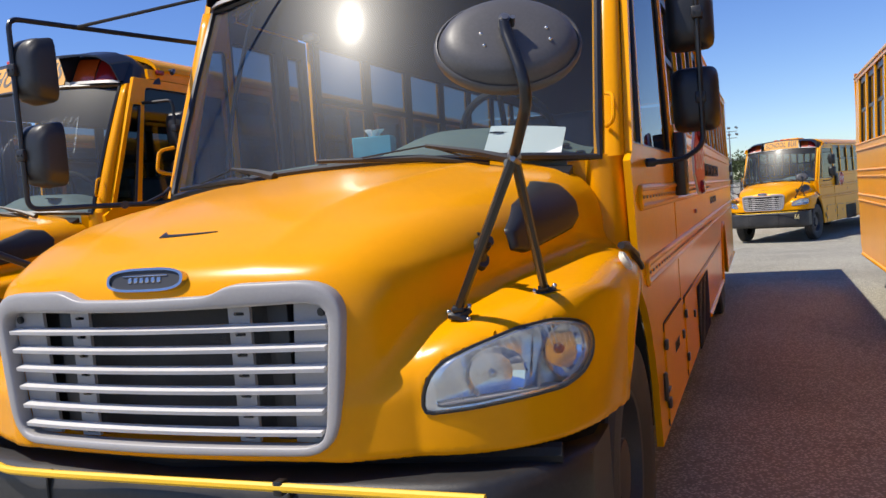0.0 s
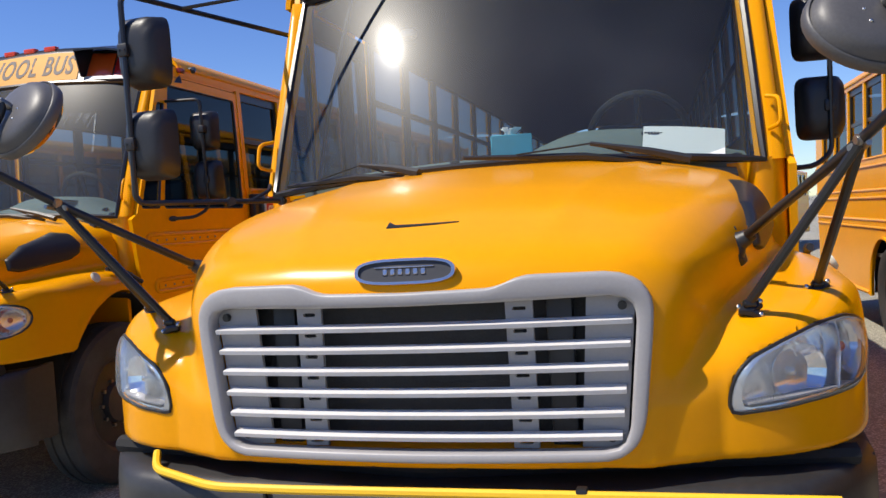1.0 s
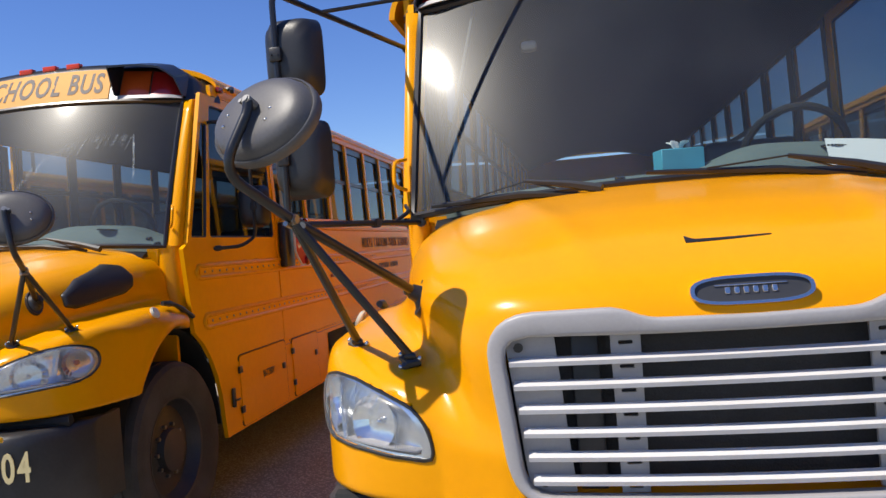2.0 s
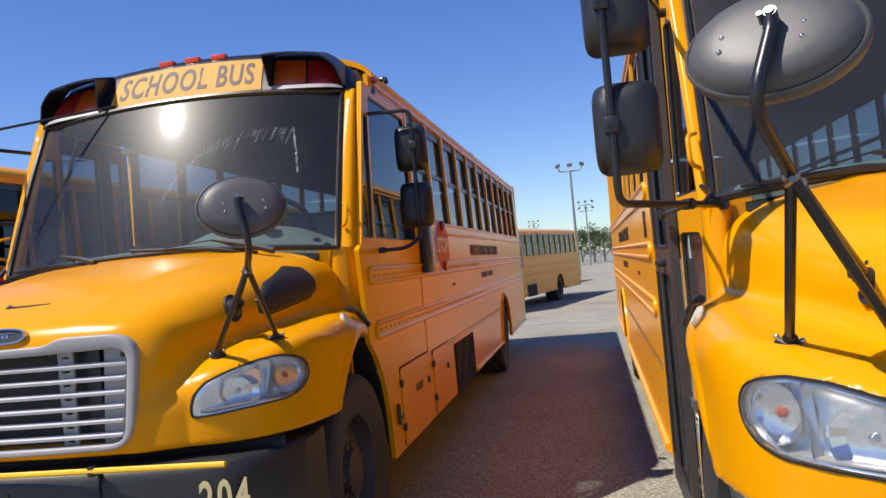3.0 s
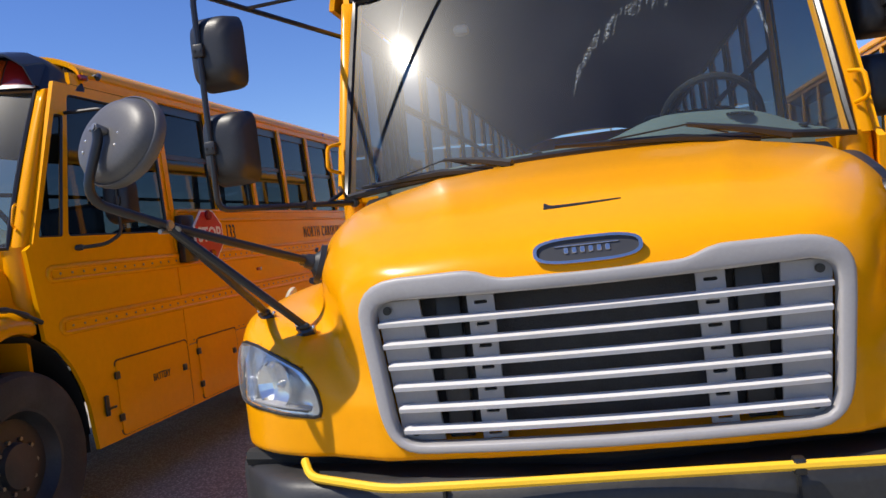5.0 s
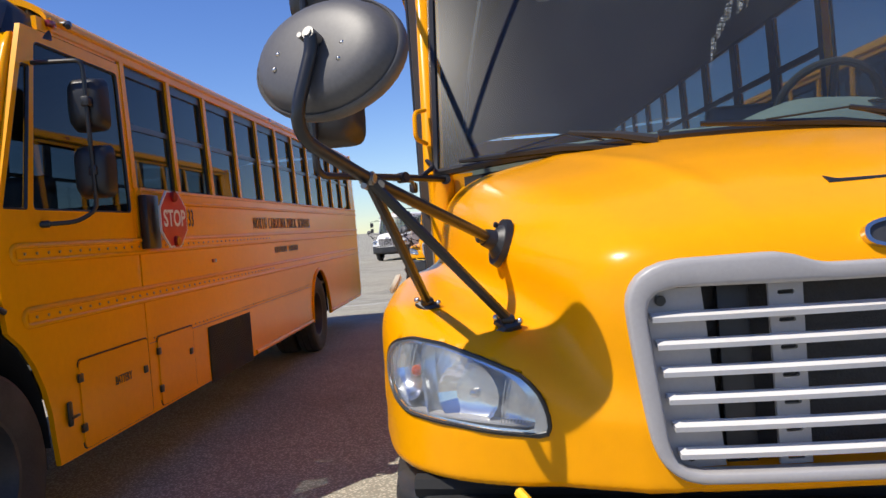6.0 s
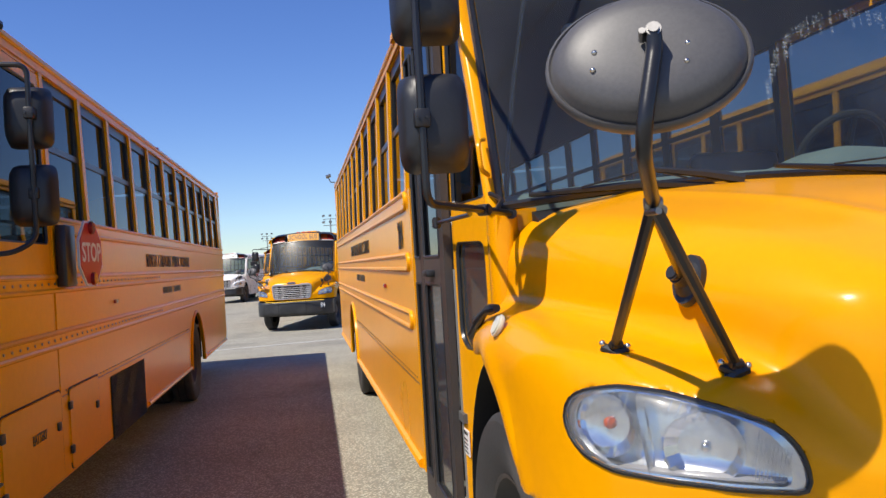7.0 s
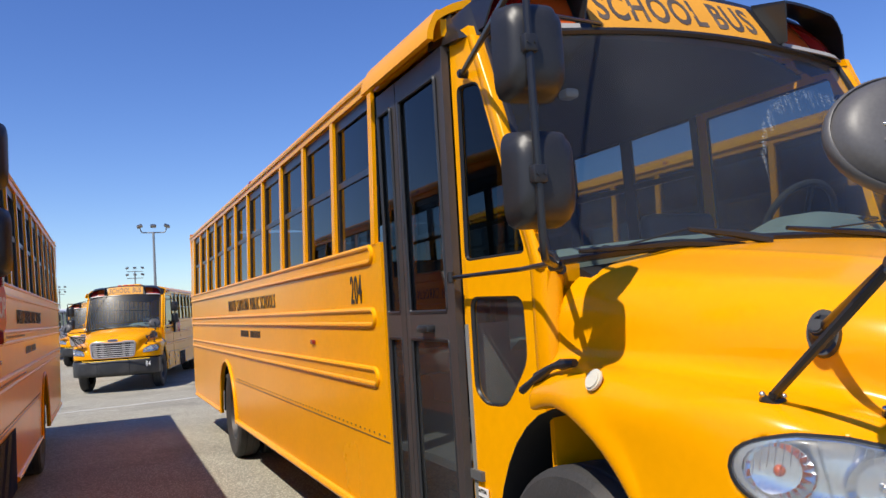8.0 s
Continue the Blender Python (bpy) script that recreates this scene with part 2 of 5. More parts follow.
def pane(bm, outline, place):
    fresh = [bm.verts.new(place(u, v)) for u, v in outline]
    bm.faces.new(fresh)


def rounded(pts, r=0.04, n=4):
    loop = [Vector((*p, 0)) for p in pts]
    out = []
    for i, b in enumerate(loop):
        a, c = loop[i - 1], loop[(i + 1) % len(loop)]
        rr = min(r, (a - b).length * 0.45, (c - b).length * 0.45)
        p, q = b + (a - b).normalized() * rr, b + (c - b).normalized() * rr
        for k in range(n + 1):
            t = k / n
            w = (1 - t) ** 2 * p + 2 * t * (1 - t) * b + t * t * q
            out.append((w.x, w.y))
    return out


def words(name, text, size, m, mat, parent, label="", depth=0.002, squeeze=1.0, gap=1.0, weight=0.02):
    c = bpy.data.curves.new(name, "FONT")
    c.body, c.size, c.extrude, c.align_x, c.align_y, c.space_character = text, size, depth, "CENTER", "CENTER", gap
    c.resolution_u = 3
    c.offset = size * weight
    tmp = bpy.data.objects.new("tmp", c)
    scene.collection.objects.link(tmp)
    me = bpy.data.meshes.new_from_object(tmp.evaluated_get(bpy.context.evaluated_depsgraph_get()))
    bpy.data.objects.remove(tmp)
    me.transform(m @ Matrix.Diagonal((squeeze, 1, 1, 1)))
    me.materials.clear()
    me.materials.append(mat)
    me.name = name
    ob = new(name, me)
    ob.parent = parent
    if name in SMALL:
        ob["kind"] = "stuff"
    if label:
        ob["label"] = label
    return ob


# ---- smooth solids from fields ----
def smax(a, b, k):
    h = np.maximum(k - np.abs(a - b), 0) / k
    return np.maximum(a, b) + h * h * k * 0.25


def smin(a, b, k):
    return -smax(-a, -b, k)


def polygon_field(u, v, pts):
    d = np.full(np.shape(u), 1e9)
    inside = np.zeros(np.shape(u), bool)
    for (ax, ay), (bx, by) in zip(pts, pts[1:] + pts[:1]):
        ex, ey = bx - ax, by - ay
        t = np.clip(((u - ax) * ex + (v - ay) * ey) / (ex * ex + ey * ey), 0, 1)
        d = np.minimum(d, np.hypot(u - ax - t * ex, v - ay - t * ey))
        cross = (ay > v) != (by > v)
        if ey:
            inside ^= cross & (u < ex * (v - ay) / ey + ax)
    return np.where(inside, -d, d)


def nets(f, lo, hi, h):
    """The surface f = 0 inside a box, as a bmesh of quads."""
    ax = [np.arange(a, b + h, h) for a, b in zip(lo, hi)]
    X, Y, Z = np.meshgrid(*ax, indexing="ij")
    V = f(X, Y, Z)
    S = V < 0
    n = np.array(V.shape) - 1
    tot, cnt = np.zeros((*n, 3)), np.zeros(n)
    P = np.stack([X, Y, Z], -1)
    for a in range(3):
        b, c = [k for k in range(3) if k != a]
        lo_s, hi_s = [slice(None)] * 3, [slice(None)] * 3
        lo_s[a], hi_s[a] = slice(0, -1), slice(1, None)
        va, vb = V[tuple(lo_s)], V[tuple(hi_s)]
        ch = S[tuple(lo_s)] != S[tuple(hi_s)]
        t = np.where(ch, va / np.where(ch, va - vb, 1), 0)[..., None]
        pt = P[tuple(lo_s)] * (1 - t) + P[tuple(hi_s)] * t
        for ob in (0, 1):
            for oc in (0, 1):
                s = [slice(None)] * 3
                s[b] = slice(ob, n[b] + ob)
                s[c] = slice(oc, n[c] + oc)
                tot += np.where(ch[tuple(s)][..., None], pt[tuple(s)], 0)
                cnt += ch[tuple(s)]
    act = cnt > 0
    idx = np.full(n, -1)
    idx[act] = np.arange(act.sum())
    pts = tot[act] / cnt[act][:, None]
    for _ in range(3):
        e = h * 0.05
        x, y, z = pts.T
        v = f(x, y, z)
        g = np.stack([(f(x + e, y, z) - f(x - e, y, z)), (f(x, y + e, z) - f(x, y - e, z)), (f(x, y, z + e) - f(x, y, z - e))], -1) / (2 * e)
        step = v[:, None] * g / np.maximum((g * g).sum(-1), 0.05)[:, None]
        ln = np.linalg.norm(step, axis=1, keepdims=True)
        pts = pts - step * np.minimum(1, 0.4 * h / np.maximum(ln, 1e-9))
    quads = []
    for a in range(3):
        b, c = (a + 1) % 3, (a + 2) % 3
        lo_s, hi_s = [slice(1, -1)] * 3, [slice(1, -1)] * 3
        lo_s[a], hi_s[a] = slice(0, -1), slice(1, None)
        sa, sb = S[tuple(lo_s)], S[tuple(hi_s)]
        for up in (True, False):
            w = np.argwhere((sa != sb) & (sa == up))
            w[:, b] += 1
            w[:, c] += 1
            q = []
            for db, dc in ((-1, -1), (0, -1), (0, 0), (-1, 0)):
                k = w.copy()
                k[:, b] += db
                k[:, c] += dc
                q.append(idx[k[:, 0], k[:, 1], k[:, 2]])
            q = np.stack(q, -1)
            quads.append(q if up else q[:, ::-1])
    quads = np.concatenate(quads)
    quads = quads[(quads >= 0).all(1)]
    me = bpy.data.meshes.new("solid")
    me.from_pydata(pts.tolist(), [], quads.tolist())
    me.polygons.foreach_set("use_smooth", [True] * len(me.polygons))
    return me


def solid(name, f, lo, hi, h, mat, parent, label="", angle=50):
    me = nets(f, lo, hi, h)
    me.name = name
    me.materials.append(mat)
    me.set_sharp_from_angle(angle=radians(angle))
    return part(name, me, mat, parent, label)


# wheel and arch
WHEEL_Y, REAR_Y = 1.29, 8.9


def spline(x, xs, ys):
    return np.interp(x, xs, ys)


def smooth_line(xs, ys):
    """A smooth cubic through a few knots."""
    xs, ys = np.array(xs, float), np.array(ys, float)
    m = np.gradient(ys, xs)

    def f(x):
        x = np.clip(x, xs[0], xs[-1])
        i = np.clip(np.searchsorted(xs, x) - 1, 0, len(xs) - 2)
        h = xs[i + 1] - xs[i]
        t = (x - xs[i]) / h
        return (2 * t**3 - 3 * t**2 + 1) * ys[i] + (t**3 - 2 * t**2 + t) * h * m[i] + (3 * t**2 - 2 * t**3) * ys[i + 1] + (t**3 - t**2) * h * m[i + 1]

    return f


hood_top = smooth_line((-0.1, 0.0, 0.22, 0.5, 0.9, 1.3, 1.6), (1.44, 1.535, 1.655, 1.745, 1.82, 1.875, 1.90))
hood_side = smooth_line((-0.1, 0.05, 0.43, 0.8, 1.1, 1.5), (0.68, 0.735, 0.90, 1.00, 1.06, 1.10))
fender_top = smooth_line((0.0, 0.25, 0.45, 0.7, 1.0, 1.4, 1.8), (1.315, 1.36, 1.40, 1.43, 1.455, 1.455, 1.40))


def hood_field(x, y, z):
    a = np.abs(x)
    top = z - hood_top(y) + 0.085 * (a / 0.9) ** 2.6 - 0.007 * np.exp(-(((a - 0.34 - 0.22 * y) / 0.05) ** 2)) * np.clip(y * 4, 0, 1)
    side = a - hood_side(y) + 0.20 * np.clip(1.52 - z, 0, 0.45)
    front = -0.028 + 0.055 * (a / 0.7) ** 2 - y
    h = smax(smax(top, side, 0.19), front, 0.09)
    ft = z - fender_top(y) - 0.006 + 0.08 * np.clip((1.0 - a) / 0.4, 0, 1) ** 2
    u = np.clip((a - 0.70) / 0.57, 0, 1.3)
    t = np.clip((y - 1.0) / 0.46, 0, 1)
    fs = a - 1.268 + 0.045 * t * t * (3 - 2 * t)
    # plan curve of the fender's nose
    plan = 0.085 + 0.60 * (1 - np.sqrt(np.clip(1 - u**2.3, 0.0004, 1)))
    low = np.clip((z - 1.14) / 0.26, 0, 1)
    low = low * low * (3 - 2 * low)
    # towards the grille the nose comes forward below and falls back into a valley above
    plan = plan + 0.9 * np.clip(0.94 - a, 0, 0.4) ** 2 * low - 0.065 * np.clip((0.80 - a) / 0.16, 0, 1.1) * (1 - low)
    ff = (plan - y) * 0.75
    f = smax(smax(ft, fs, 0.15), ff, 0.14)
    f = smax(f, 0.55 - a, 0.05)
    body = smin(h, f, 0.045 + 0.06 * low)
    e = np.sqrt(((y - WHEEL_Y + 0.03) / 0.62) ** 2 + ((z - 0.58) / 0.74) ** 2)
    body = body - 0.014 * np.exp(-(((e - 1.05) / 0.07) ** 2)) * (a > 1.0)
    body = smax(body, np.minimum((1 - e) * 0.62, a - 0.72 + 0 * e) * 1.0, 0.012)
    body = smax(body, 0.995 - z, 0.02)
    return smax(body, y - 1.44, 0.012)


HEADLIGHT = [(0.648, 1.118), (0.765, 1.128), (0.92, 1.141), (1.04, 1.146), (1.125, 1.168), (1.172, 1.205), (1.188, 1.25), (1.168, 1.295), (1.12, 1.318), (1.03, 1.334), (0.918, 1.325), (0.79, 1.292), (0.705, 1.258), (0.664, 1.215), (0.648, 1.165)]


def headlight_region(x, y, z):
    s = (np.abs(x) + y) * 0.7071
    return polygon_field(s, z, HEADLIGHT) - 0.01


def fender_skin(q, z, sink, s=1):
    """The point of the fender's nose at the diagonal station q and height z, sunk by so many metres."""
    lo, hi = -0.6, 1.3
    c = 0.7071
    for _ in range(26):
        mid = (lo + hi) / 2
        if hood_field(np.float64(c * (q + mid)), np.float64(c * (q - mid)), np.float64(z)) > 0:
            hi = mid
        else:
            lo = mid
    return Vector((s * c * (q + lo - sink), c * (q - lo + sink), z))


def hood_cut(x, y, z):
    f = hood_field(x, y, z)
    g = smax(headlight_region(x, y, z) + 0.013, -(f + 0.09), 0.02)
    grille = np.maximum(polygon_field(np.abs(x), z, GRILLE_HOLE), y - 0.14)
    return smax(smax(f, -g, 0.008), -grille, 0.012)


GRILLE_OUT = [(0.0, 1.474), (0.245, 1.478), (0.315, 1.508), (0.555, 1.506), (0.615, 1.482), (0.645, 1.43), (0.64, 1.35), (0.612, 1.12), (0.59, 1.06), (0.535, 1.022), (0.0, 1.018)]
GRILLE_IN = [(0.0, 1.438), (0.25, 1.440), (0.560, 1.446), (0.594, 1.428), (0.602, 1.39), (0.572, 1.10), (0.555, 1.060), (0.52, 1.047), (0.0, 1.045)]
GRILLE_HOLE = [(-0.2, 1.455), (0.55, 1.46), (0.605, 1.44), (0.612, 1.39), (0.58, 1.09), (0.55, 1.045), (-0.2, 1.035)]


def nose_y(x):
    return -0.034 + 0.055 * (abs(x) / 0.7) ** 2


def mirrored(half):
    return half + [(-x, z) for x, z in half[::-1] if x > 1e-6]


def build_bus():
    bus = thing("school_bus", "", "bus")
    # ---- hood, grille, bumper ----
    hood = solid("hood", hood_cut, (-1.34, -0.12, 0.94), (1.34, 1.50, 1.95), 0.0135, YELLOW, bus)
    def along(poly, t):
        cx, cz, dx, dz = 0.0, 1.25, math.cos(t), math.sin(t)
        best = 0.1
        for (ax, az), (bx, bz) in zip(poly, poly[1:] + poly[:1]):
            ex, ez = bx - ax, bz - az
            den = dx * ez - dz * ex
            if abs(den) > 1e-9:
                r = ((ax - cx) * ez - (az - cz) * ex) / den
                k = ((ax - cx) * dz - (az - cz) * dx) / den
                if r > 0 and -1e-6 <= k <= 1 + 1e-6:
                    best = r
        return best
    po, pi_ = rounded(mirrored(GRILLE_OUT), 0.03, 4), rounded(mirrored(GRILLE_IN), 0.03, 4)
    bm = bmesh.new()
    vs = []
    for k in range(180):
        t = 2 * math.pi * k / 180
        a, b = along(po, t), along(pi_, t)
        ring = []
        for f, y in ((0.0, 0.03), (0.0, -0.004), (0.07, -0.008), (0.20, -0.010), (0.80, -0.009), (0.95, -0.005), (1.0, 0.004), (1.0, 0.04)):
            r = a + (b - a) * f
            x = r * math.cos(t)
            ring.append(bm.verts.new((x, nose_y(x) + y - 0.007, 1.25 + r * math.sin(t))))
        vs.append(ring)
    for a, b in zip(vs, vs[1:] + vs[:1]):
        for k in range(7):
            bm.faces.new((a[k], a[k + 1], b[k + 1], b[k]))
    surround = part("grille_surround", bm, GREY, bus, "silver-grey plastic grille surround", 60)
    for k in range(6):
        z = 1.388 - 0.0595 * k
        w = 0.590 - 0.008 * k
        bm = bmesh.new()
        slab(bm, lambda u, v, z=z, w=w: ((2 * u - 1) * w, nose_y((2 * u - 1) * w) - 0.006 + 0.034 * v, z - 0.005 + 0.008 * v), 14, 3, (0, 0.004, -0.0115))
        part("slat", bm, SLAT, surround, angle=60)
    for s in (-1, 1):
        bm = bmesh.new()
        x = 0.300 * s
        holes = [rounded([(x - 0.018, zz - 0.005), (x + 0.018, zz - 0.005), (x + 0.018, zz + 0.005), (x - 0.018, zz + 0.005)], 0.005, 3) for zz in (1.417 - 0.0595 * k for k in range(7))]
        sheet(bm, [(x - 0.034, 1.045), (x + 0.034, 1.045), (x + 0.037, 1.445), (x - 0.037, 1.445)], holes, lambda u, z: (u, 0.018, z), (0, 0.012, 0))
        part("bracket", bm, GREY, surround)
        bm = bmesh.new()
        sheet(bm, [(s * 0.445, 1.045), (s * 0.56, 1.045), (s * 0.60, 1.44), (s * 0.475, 1.44)], [], lambda u, z: (u, 0.035, z), (0, 0.012, 0))
        part("side_plate", bm, GREY, surround)
        for x, z in ((0.566, 1.416), (0.523, 1.073)):
            bm = bmesh.new()
            disc(bm, (s * x, 0.028, z), (0, 1, 0), 0.012, 0.014, 12, 0.003)
            part("screw", bm, SATIN, surround)
    bm = bmesh.new()
    box(bm, -0.6, 0.6, 0.10, 0.125, 1.03, 1.45)
    part("radiator", bm, CORE, bus, "black finned radiator core")
    for s in (-1, 1):
        bm = bmesh.new()
        box(bm, s * 0.40 - 0.035, s * 0.40 + 0.035, 0.06, 0.09, 1.04, 1.44, 0.006)
        part("radiator_post", bm, BUMPER, bus)
    # badge: chrome oval with a dark field and a plain raised strip
    tilt = Matrix.Translation((0, -0.002, 1.527)) @ Matrix.Rotation(radians(73), 4, "X")
    bm = bmesh.new()
    oval = lambda w, h, n=28: [(w * math.copysign(abs(math.cos(t)) ** 0.6, math.cos(t)), h * math.copysign(abs(math.sin(t)) ** 0.75, math.sin(t))) for t in (2 * math.pi * k / n for k in range(n))]
    sheet(bm, oval(0.142, 0.036), [oval(0.132, 0.0285)], lambda u, v: tilt @ Vector((u, v, 0.016 - 0.06 * u * u)), tilt.to_3x3() @ Vector((0, 0, -0.03)))
    badge = part("badge", bm, CHROME, bus, "oval chrome maker's badge")
    bm = bmesh.new()
    sheet(bm, oval(0.133, 0.0295), [], lambda u, v: tilt @ Vector((u, v, 0.009 - 0.06 * u * u)), tilt.to_3x3() @ Vector((0, 0, -0.01)))
    part("badge_field", bm, BADGE, badge)
    bm = bmesh.new()
    for k in range(6):
        x = -0.062 + k * 0.0215
        box(bm, x, x + 0.014, -0.009, 0.009, 0.008, 0.0125, 0.002, 1, tilt)
    box(bm, -0.085, 0.082, 0.011, 0.015, 0.008, 0.0125, 0.001, 1, tilt)
    part("badge_emblem", bm, CHROME, badge)
    # hood pull: a dark crescent recess with a thin lip
    bm = bmesh.new()
    zh = lambda x, y: float(hood_top(np.float64(y))) - 0.085 * (abs(x) / 0.9) ** 2.6
    def pull(u, v):
        y = 0.200 + 0.014 * u * u + v * (0.014 * (1 - u) ** 0.7 + 0.022 * max(0.0, 1 - u / 0.1))
        return (-0.115 + 0.22 * u, y, zh(0.1, y) + 0.004)
    slab(bm, pull, 24, 2, (0, 0, -0.014))
    part("hood_pull", bm, SATIN, hood, "dark crescent hood pull")
    # bumper
    plan = lambda x: -0.045 + 0.11 * x * x + 1.9 * max(0, abs(x) - 0.94) ** 1.6
    prof = [(0.03, 0.50), (-0.0, 0.54), (-0.01, 0.60), (-0.008, 0.88), (0.0, 0.925), (0.03, 0.945), (0.14, 0.95)]
    bm = bmesh.new()
    slab(bm, lambda u, v: ((2 * u - 1) * 1.215, plan((2 * u - 1) * 1.215) + prof[round(v * 6)][0], prof[round(v * 6)][1]), 40, 6, (0, 0.05, 0))
    bumper = part("bumper", bm, BUMPER, bus, "black steel front bumper", 60)
    for s in (-1, 1):
        bm = bmesh.new()
        slab(bm, lambda u, v: (s * (1.213 + 0.012 * math.sin(u * 1.5)), plan(1.215) + 0.01 + 0.22 * u, 0.52 + v * (0.42 + 0.02 * u)), 6, 3, (-s * 0.03, 0, 0))
        part("bumper_end", bm, BUMPER, bumper)
        bm = bmesh.new()
        box(bm, s * 0.45 - 0.004, s * 0.45 + 0.004, plan(0.45) - 0.016, plan(0.45) + 0.01, 0.52, 0.94)
        part("bumper_seam", bm, DARK, bumper)
    bm = bmesh.new()
    for x in (-0.13, 0.03):
        disc(bm, (x, plan(x) - 0.008, 0.86), (0, 1, 0), 0.008, 0.012, 10)
    part("bumper_bolts", bm, DARK, bumper)
    # void-black tube stands in for the shade in the gap under the hood
    bm = bmesh.new()
    tube(bm, [(-1.15, 0.28, 0.965), (0, 0.06, 0.968), (1.15, 0.28, 0.965)], 0.03, 8)
    part("bumper_filler", bm, DARK, bumper)
    # yellow crossing gate arm folded along the bumper
    bm = bmesh.new()
    tube(bm, arc_path([(-0.90, 0.12, 0.985), (-0.86, 0.05, 0.955), (-0.60, -0.062, 0.945), (-0.35, -0.076, 0.948), (1.04, -0.078, 0.958)], 0.06), 0.013, 8)
    gate = part("crossing_gate", bm, BAR_YELLOW, bus, "yellow crossing gate arm folded along the bumper")
    bm = bmesh.new()
    box(bm, 0.432, 0.462, -0.088, -0.05, 0.93, 0.972, 0.006)
    part("gate_latch", bm, SATIN, gate)
    # headlights
    for s in (-1, 1):
        loop = rounded(HEADLIGHT, 0.025, 2)
        cs, cz = 0.93, 1.225
        n = len(loop)

        def lens_at(k, r, sink, s=s, loop=loop):
            q, z = cs + (loop[k % len(loop)][0] - cs) * r, cz + (loop[k % len(loop)][1] - cz) * r
            return fender_skin(q, z, sink, s)

        def dish(rings):
            bm = bmesh.new()
            vs = [[bm.verts.new(lens_at(k, r, sink)) for k in range(n)] for r, sink in rings]
            for a, b in zip(vs, vs[1:]):
                for k in range(n):
                    bm.faces.new((a[k], a[(k + 1) % n], b[(k + 1) % n], b[k]))
            bm.faces.new(vs[-1])
            return bm

        lens = part("headlight", dish([(1.0, 0.004), (0.995, -0.006), (0.96, -0.011), (0.85, -0.014), (0.65, -0.016), (0.4, -0.017), (0.15, -0.017)]), LENS, bus, "clear swept-back headlight", 80)
        part("reflector", dish([(1.0, 0.006), (0.90, 0.008), (0.88, 0.034), (0.75, 0.046), (0.6, 0.052), (0.4, 0.055), (0.15, 0.055)]), REFLECTOR, lens, "silver reflector bowl", 25)
        # main bowl inboard, turn-signal bowl outboard
        for q, z, rr, depth in ((0.845, 1.205, 0.078, 0.07), (1.072, 1.240, 0.074, 0.06)):
            bm = bmesh.new()
            vs = []
            for f in (1.0, 0.96, 0.85, 0.7, 0.5, 0.3, 0.14):
                dd = 0.018 if f == 1.0 else 0.020 + depth * (1 - f * f)
                vs.append([bm.verts.new(fender_skin(q + rr * f * 1.12 * math.cos(t), z + rr * f * math.sin(t), dd, s)) for t in (2 * math.pi * k / 20 for k in range(20))])
            for a, b in zip(vs, vs[1:]):
                for k in range(20):
                    bm.faces.new((a[k], a[(k + 1) % 20], b[(k + 1) % 20], b[k]))
            bm.faces.new(vs[-1])
            part("bowl", bm, BOWL, lens, "", 9)
            bm = bmesh.new()
            bmesh.ops.create_uvsphere(bm, u_segments=12, v_segments=8, radius=0.015 if q > 1 else 0.012, matrix=Matrix.Translation(fender_skin(q, z, 0.05, s)))
            part("bulb", bm, AMBER if q > 1 else CHROME, lens)
        # upright wall between the two chambers, and a ledge below them
        bm = bmesh.new()
        zs = [1.150 + 0.175 * i / 6 for i in range(7)]
        slab(bm, lambda u, v: fender_skin(0.968 + 0.03 * (v - 0.5) + 0.004 * u, zs[round(v * 6)], 0.004 + 0.045 * u, s), 1, 6, (0.005 * s, -0.003, 0))
        part("divider", bm, REFLECTOR, lens)
        bm = bmesh.new()
        slab(bm, lambda u, v: fender_skin(0.69 + 0.42 * u, 1.143 + 0.012 * u + 0.006 * math.sin(math.pi * u), 0.006 + 0.04 * v, s), 12, 1, (0, 0, -0.005))
        part("ledge", bm, GREY, lens)
        for a0, b0, count in ((0.672, 0.728, 9), (0.80, 0.90, 6), (1.00, 1.14, 9)):
            bm = bmesh.new()
            for k in range(count):
                q = a0 + (b0 - a0) * k / (count - 1)
                hi_z = 1.205 + (q - 0.672) * 0.75 if q < 0.75 else 1.288 + (q - 0.80) * 0.22 if q < 0.95 else 1.322 - 2.2 * max(0, q - 1.07) ** 1.5
                lo_z = 1.150 if q < 0.75 else hi_z - 0.035 if q < 0.95 else hi_z - 0.06
                tube(bm, [fender_skin(q + 0.004 * i, hi_z + (lo_z - hi_z) * i / 3, -0.004, s) for i in range(4)], 0.0013, 4)
            ob = part("fluted_strip", bm, REFLECTOR, lens)
            ob["kind"] = "stuff"
        bm = bmesh.new()
        tube(bm, [lens_at(k, 1.012, -0.001) for k in range(n + 1)], 0.0055, 6)
        part("lamp_rim", bm, SATIN, lens)
        # fender marker
        bm = bmesh.new()
        disc(bm, (s * 1.243, 1.0, 1.432), (s * 0.9, 0, 0.5), 0.036, 0.02, 20, 0.006)
        part("fender_marker", bm, LENS_WHITE, bus, "round white fender marker")
        # rubber hood latch
        bm = bmesh.new()
        tube(bm, arc_path([(s * 1.205, 1.16, 1.475), (s * 1.215, 1.28, 1.462), (s * 1.225, 1.42, 1.40), (s * 1.225, 1.50, 1.36)], 0.04), [0.014, 0.02, 0.014, 0.013, 0.013, 0.012, 0.014, 0.02, 0.014, 0.013, 0.013, 0.012, 0.014, 0.016][:14], 8)
        part("hood_latch", bm, BLACK, bus)
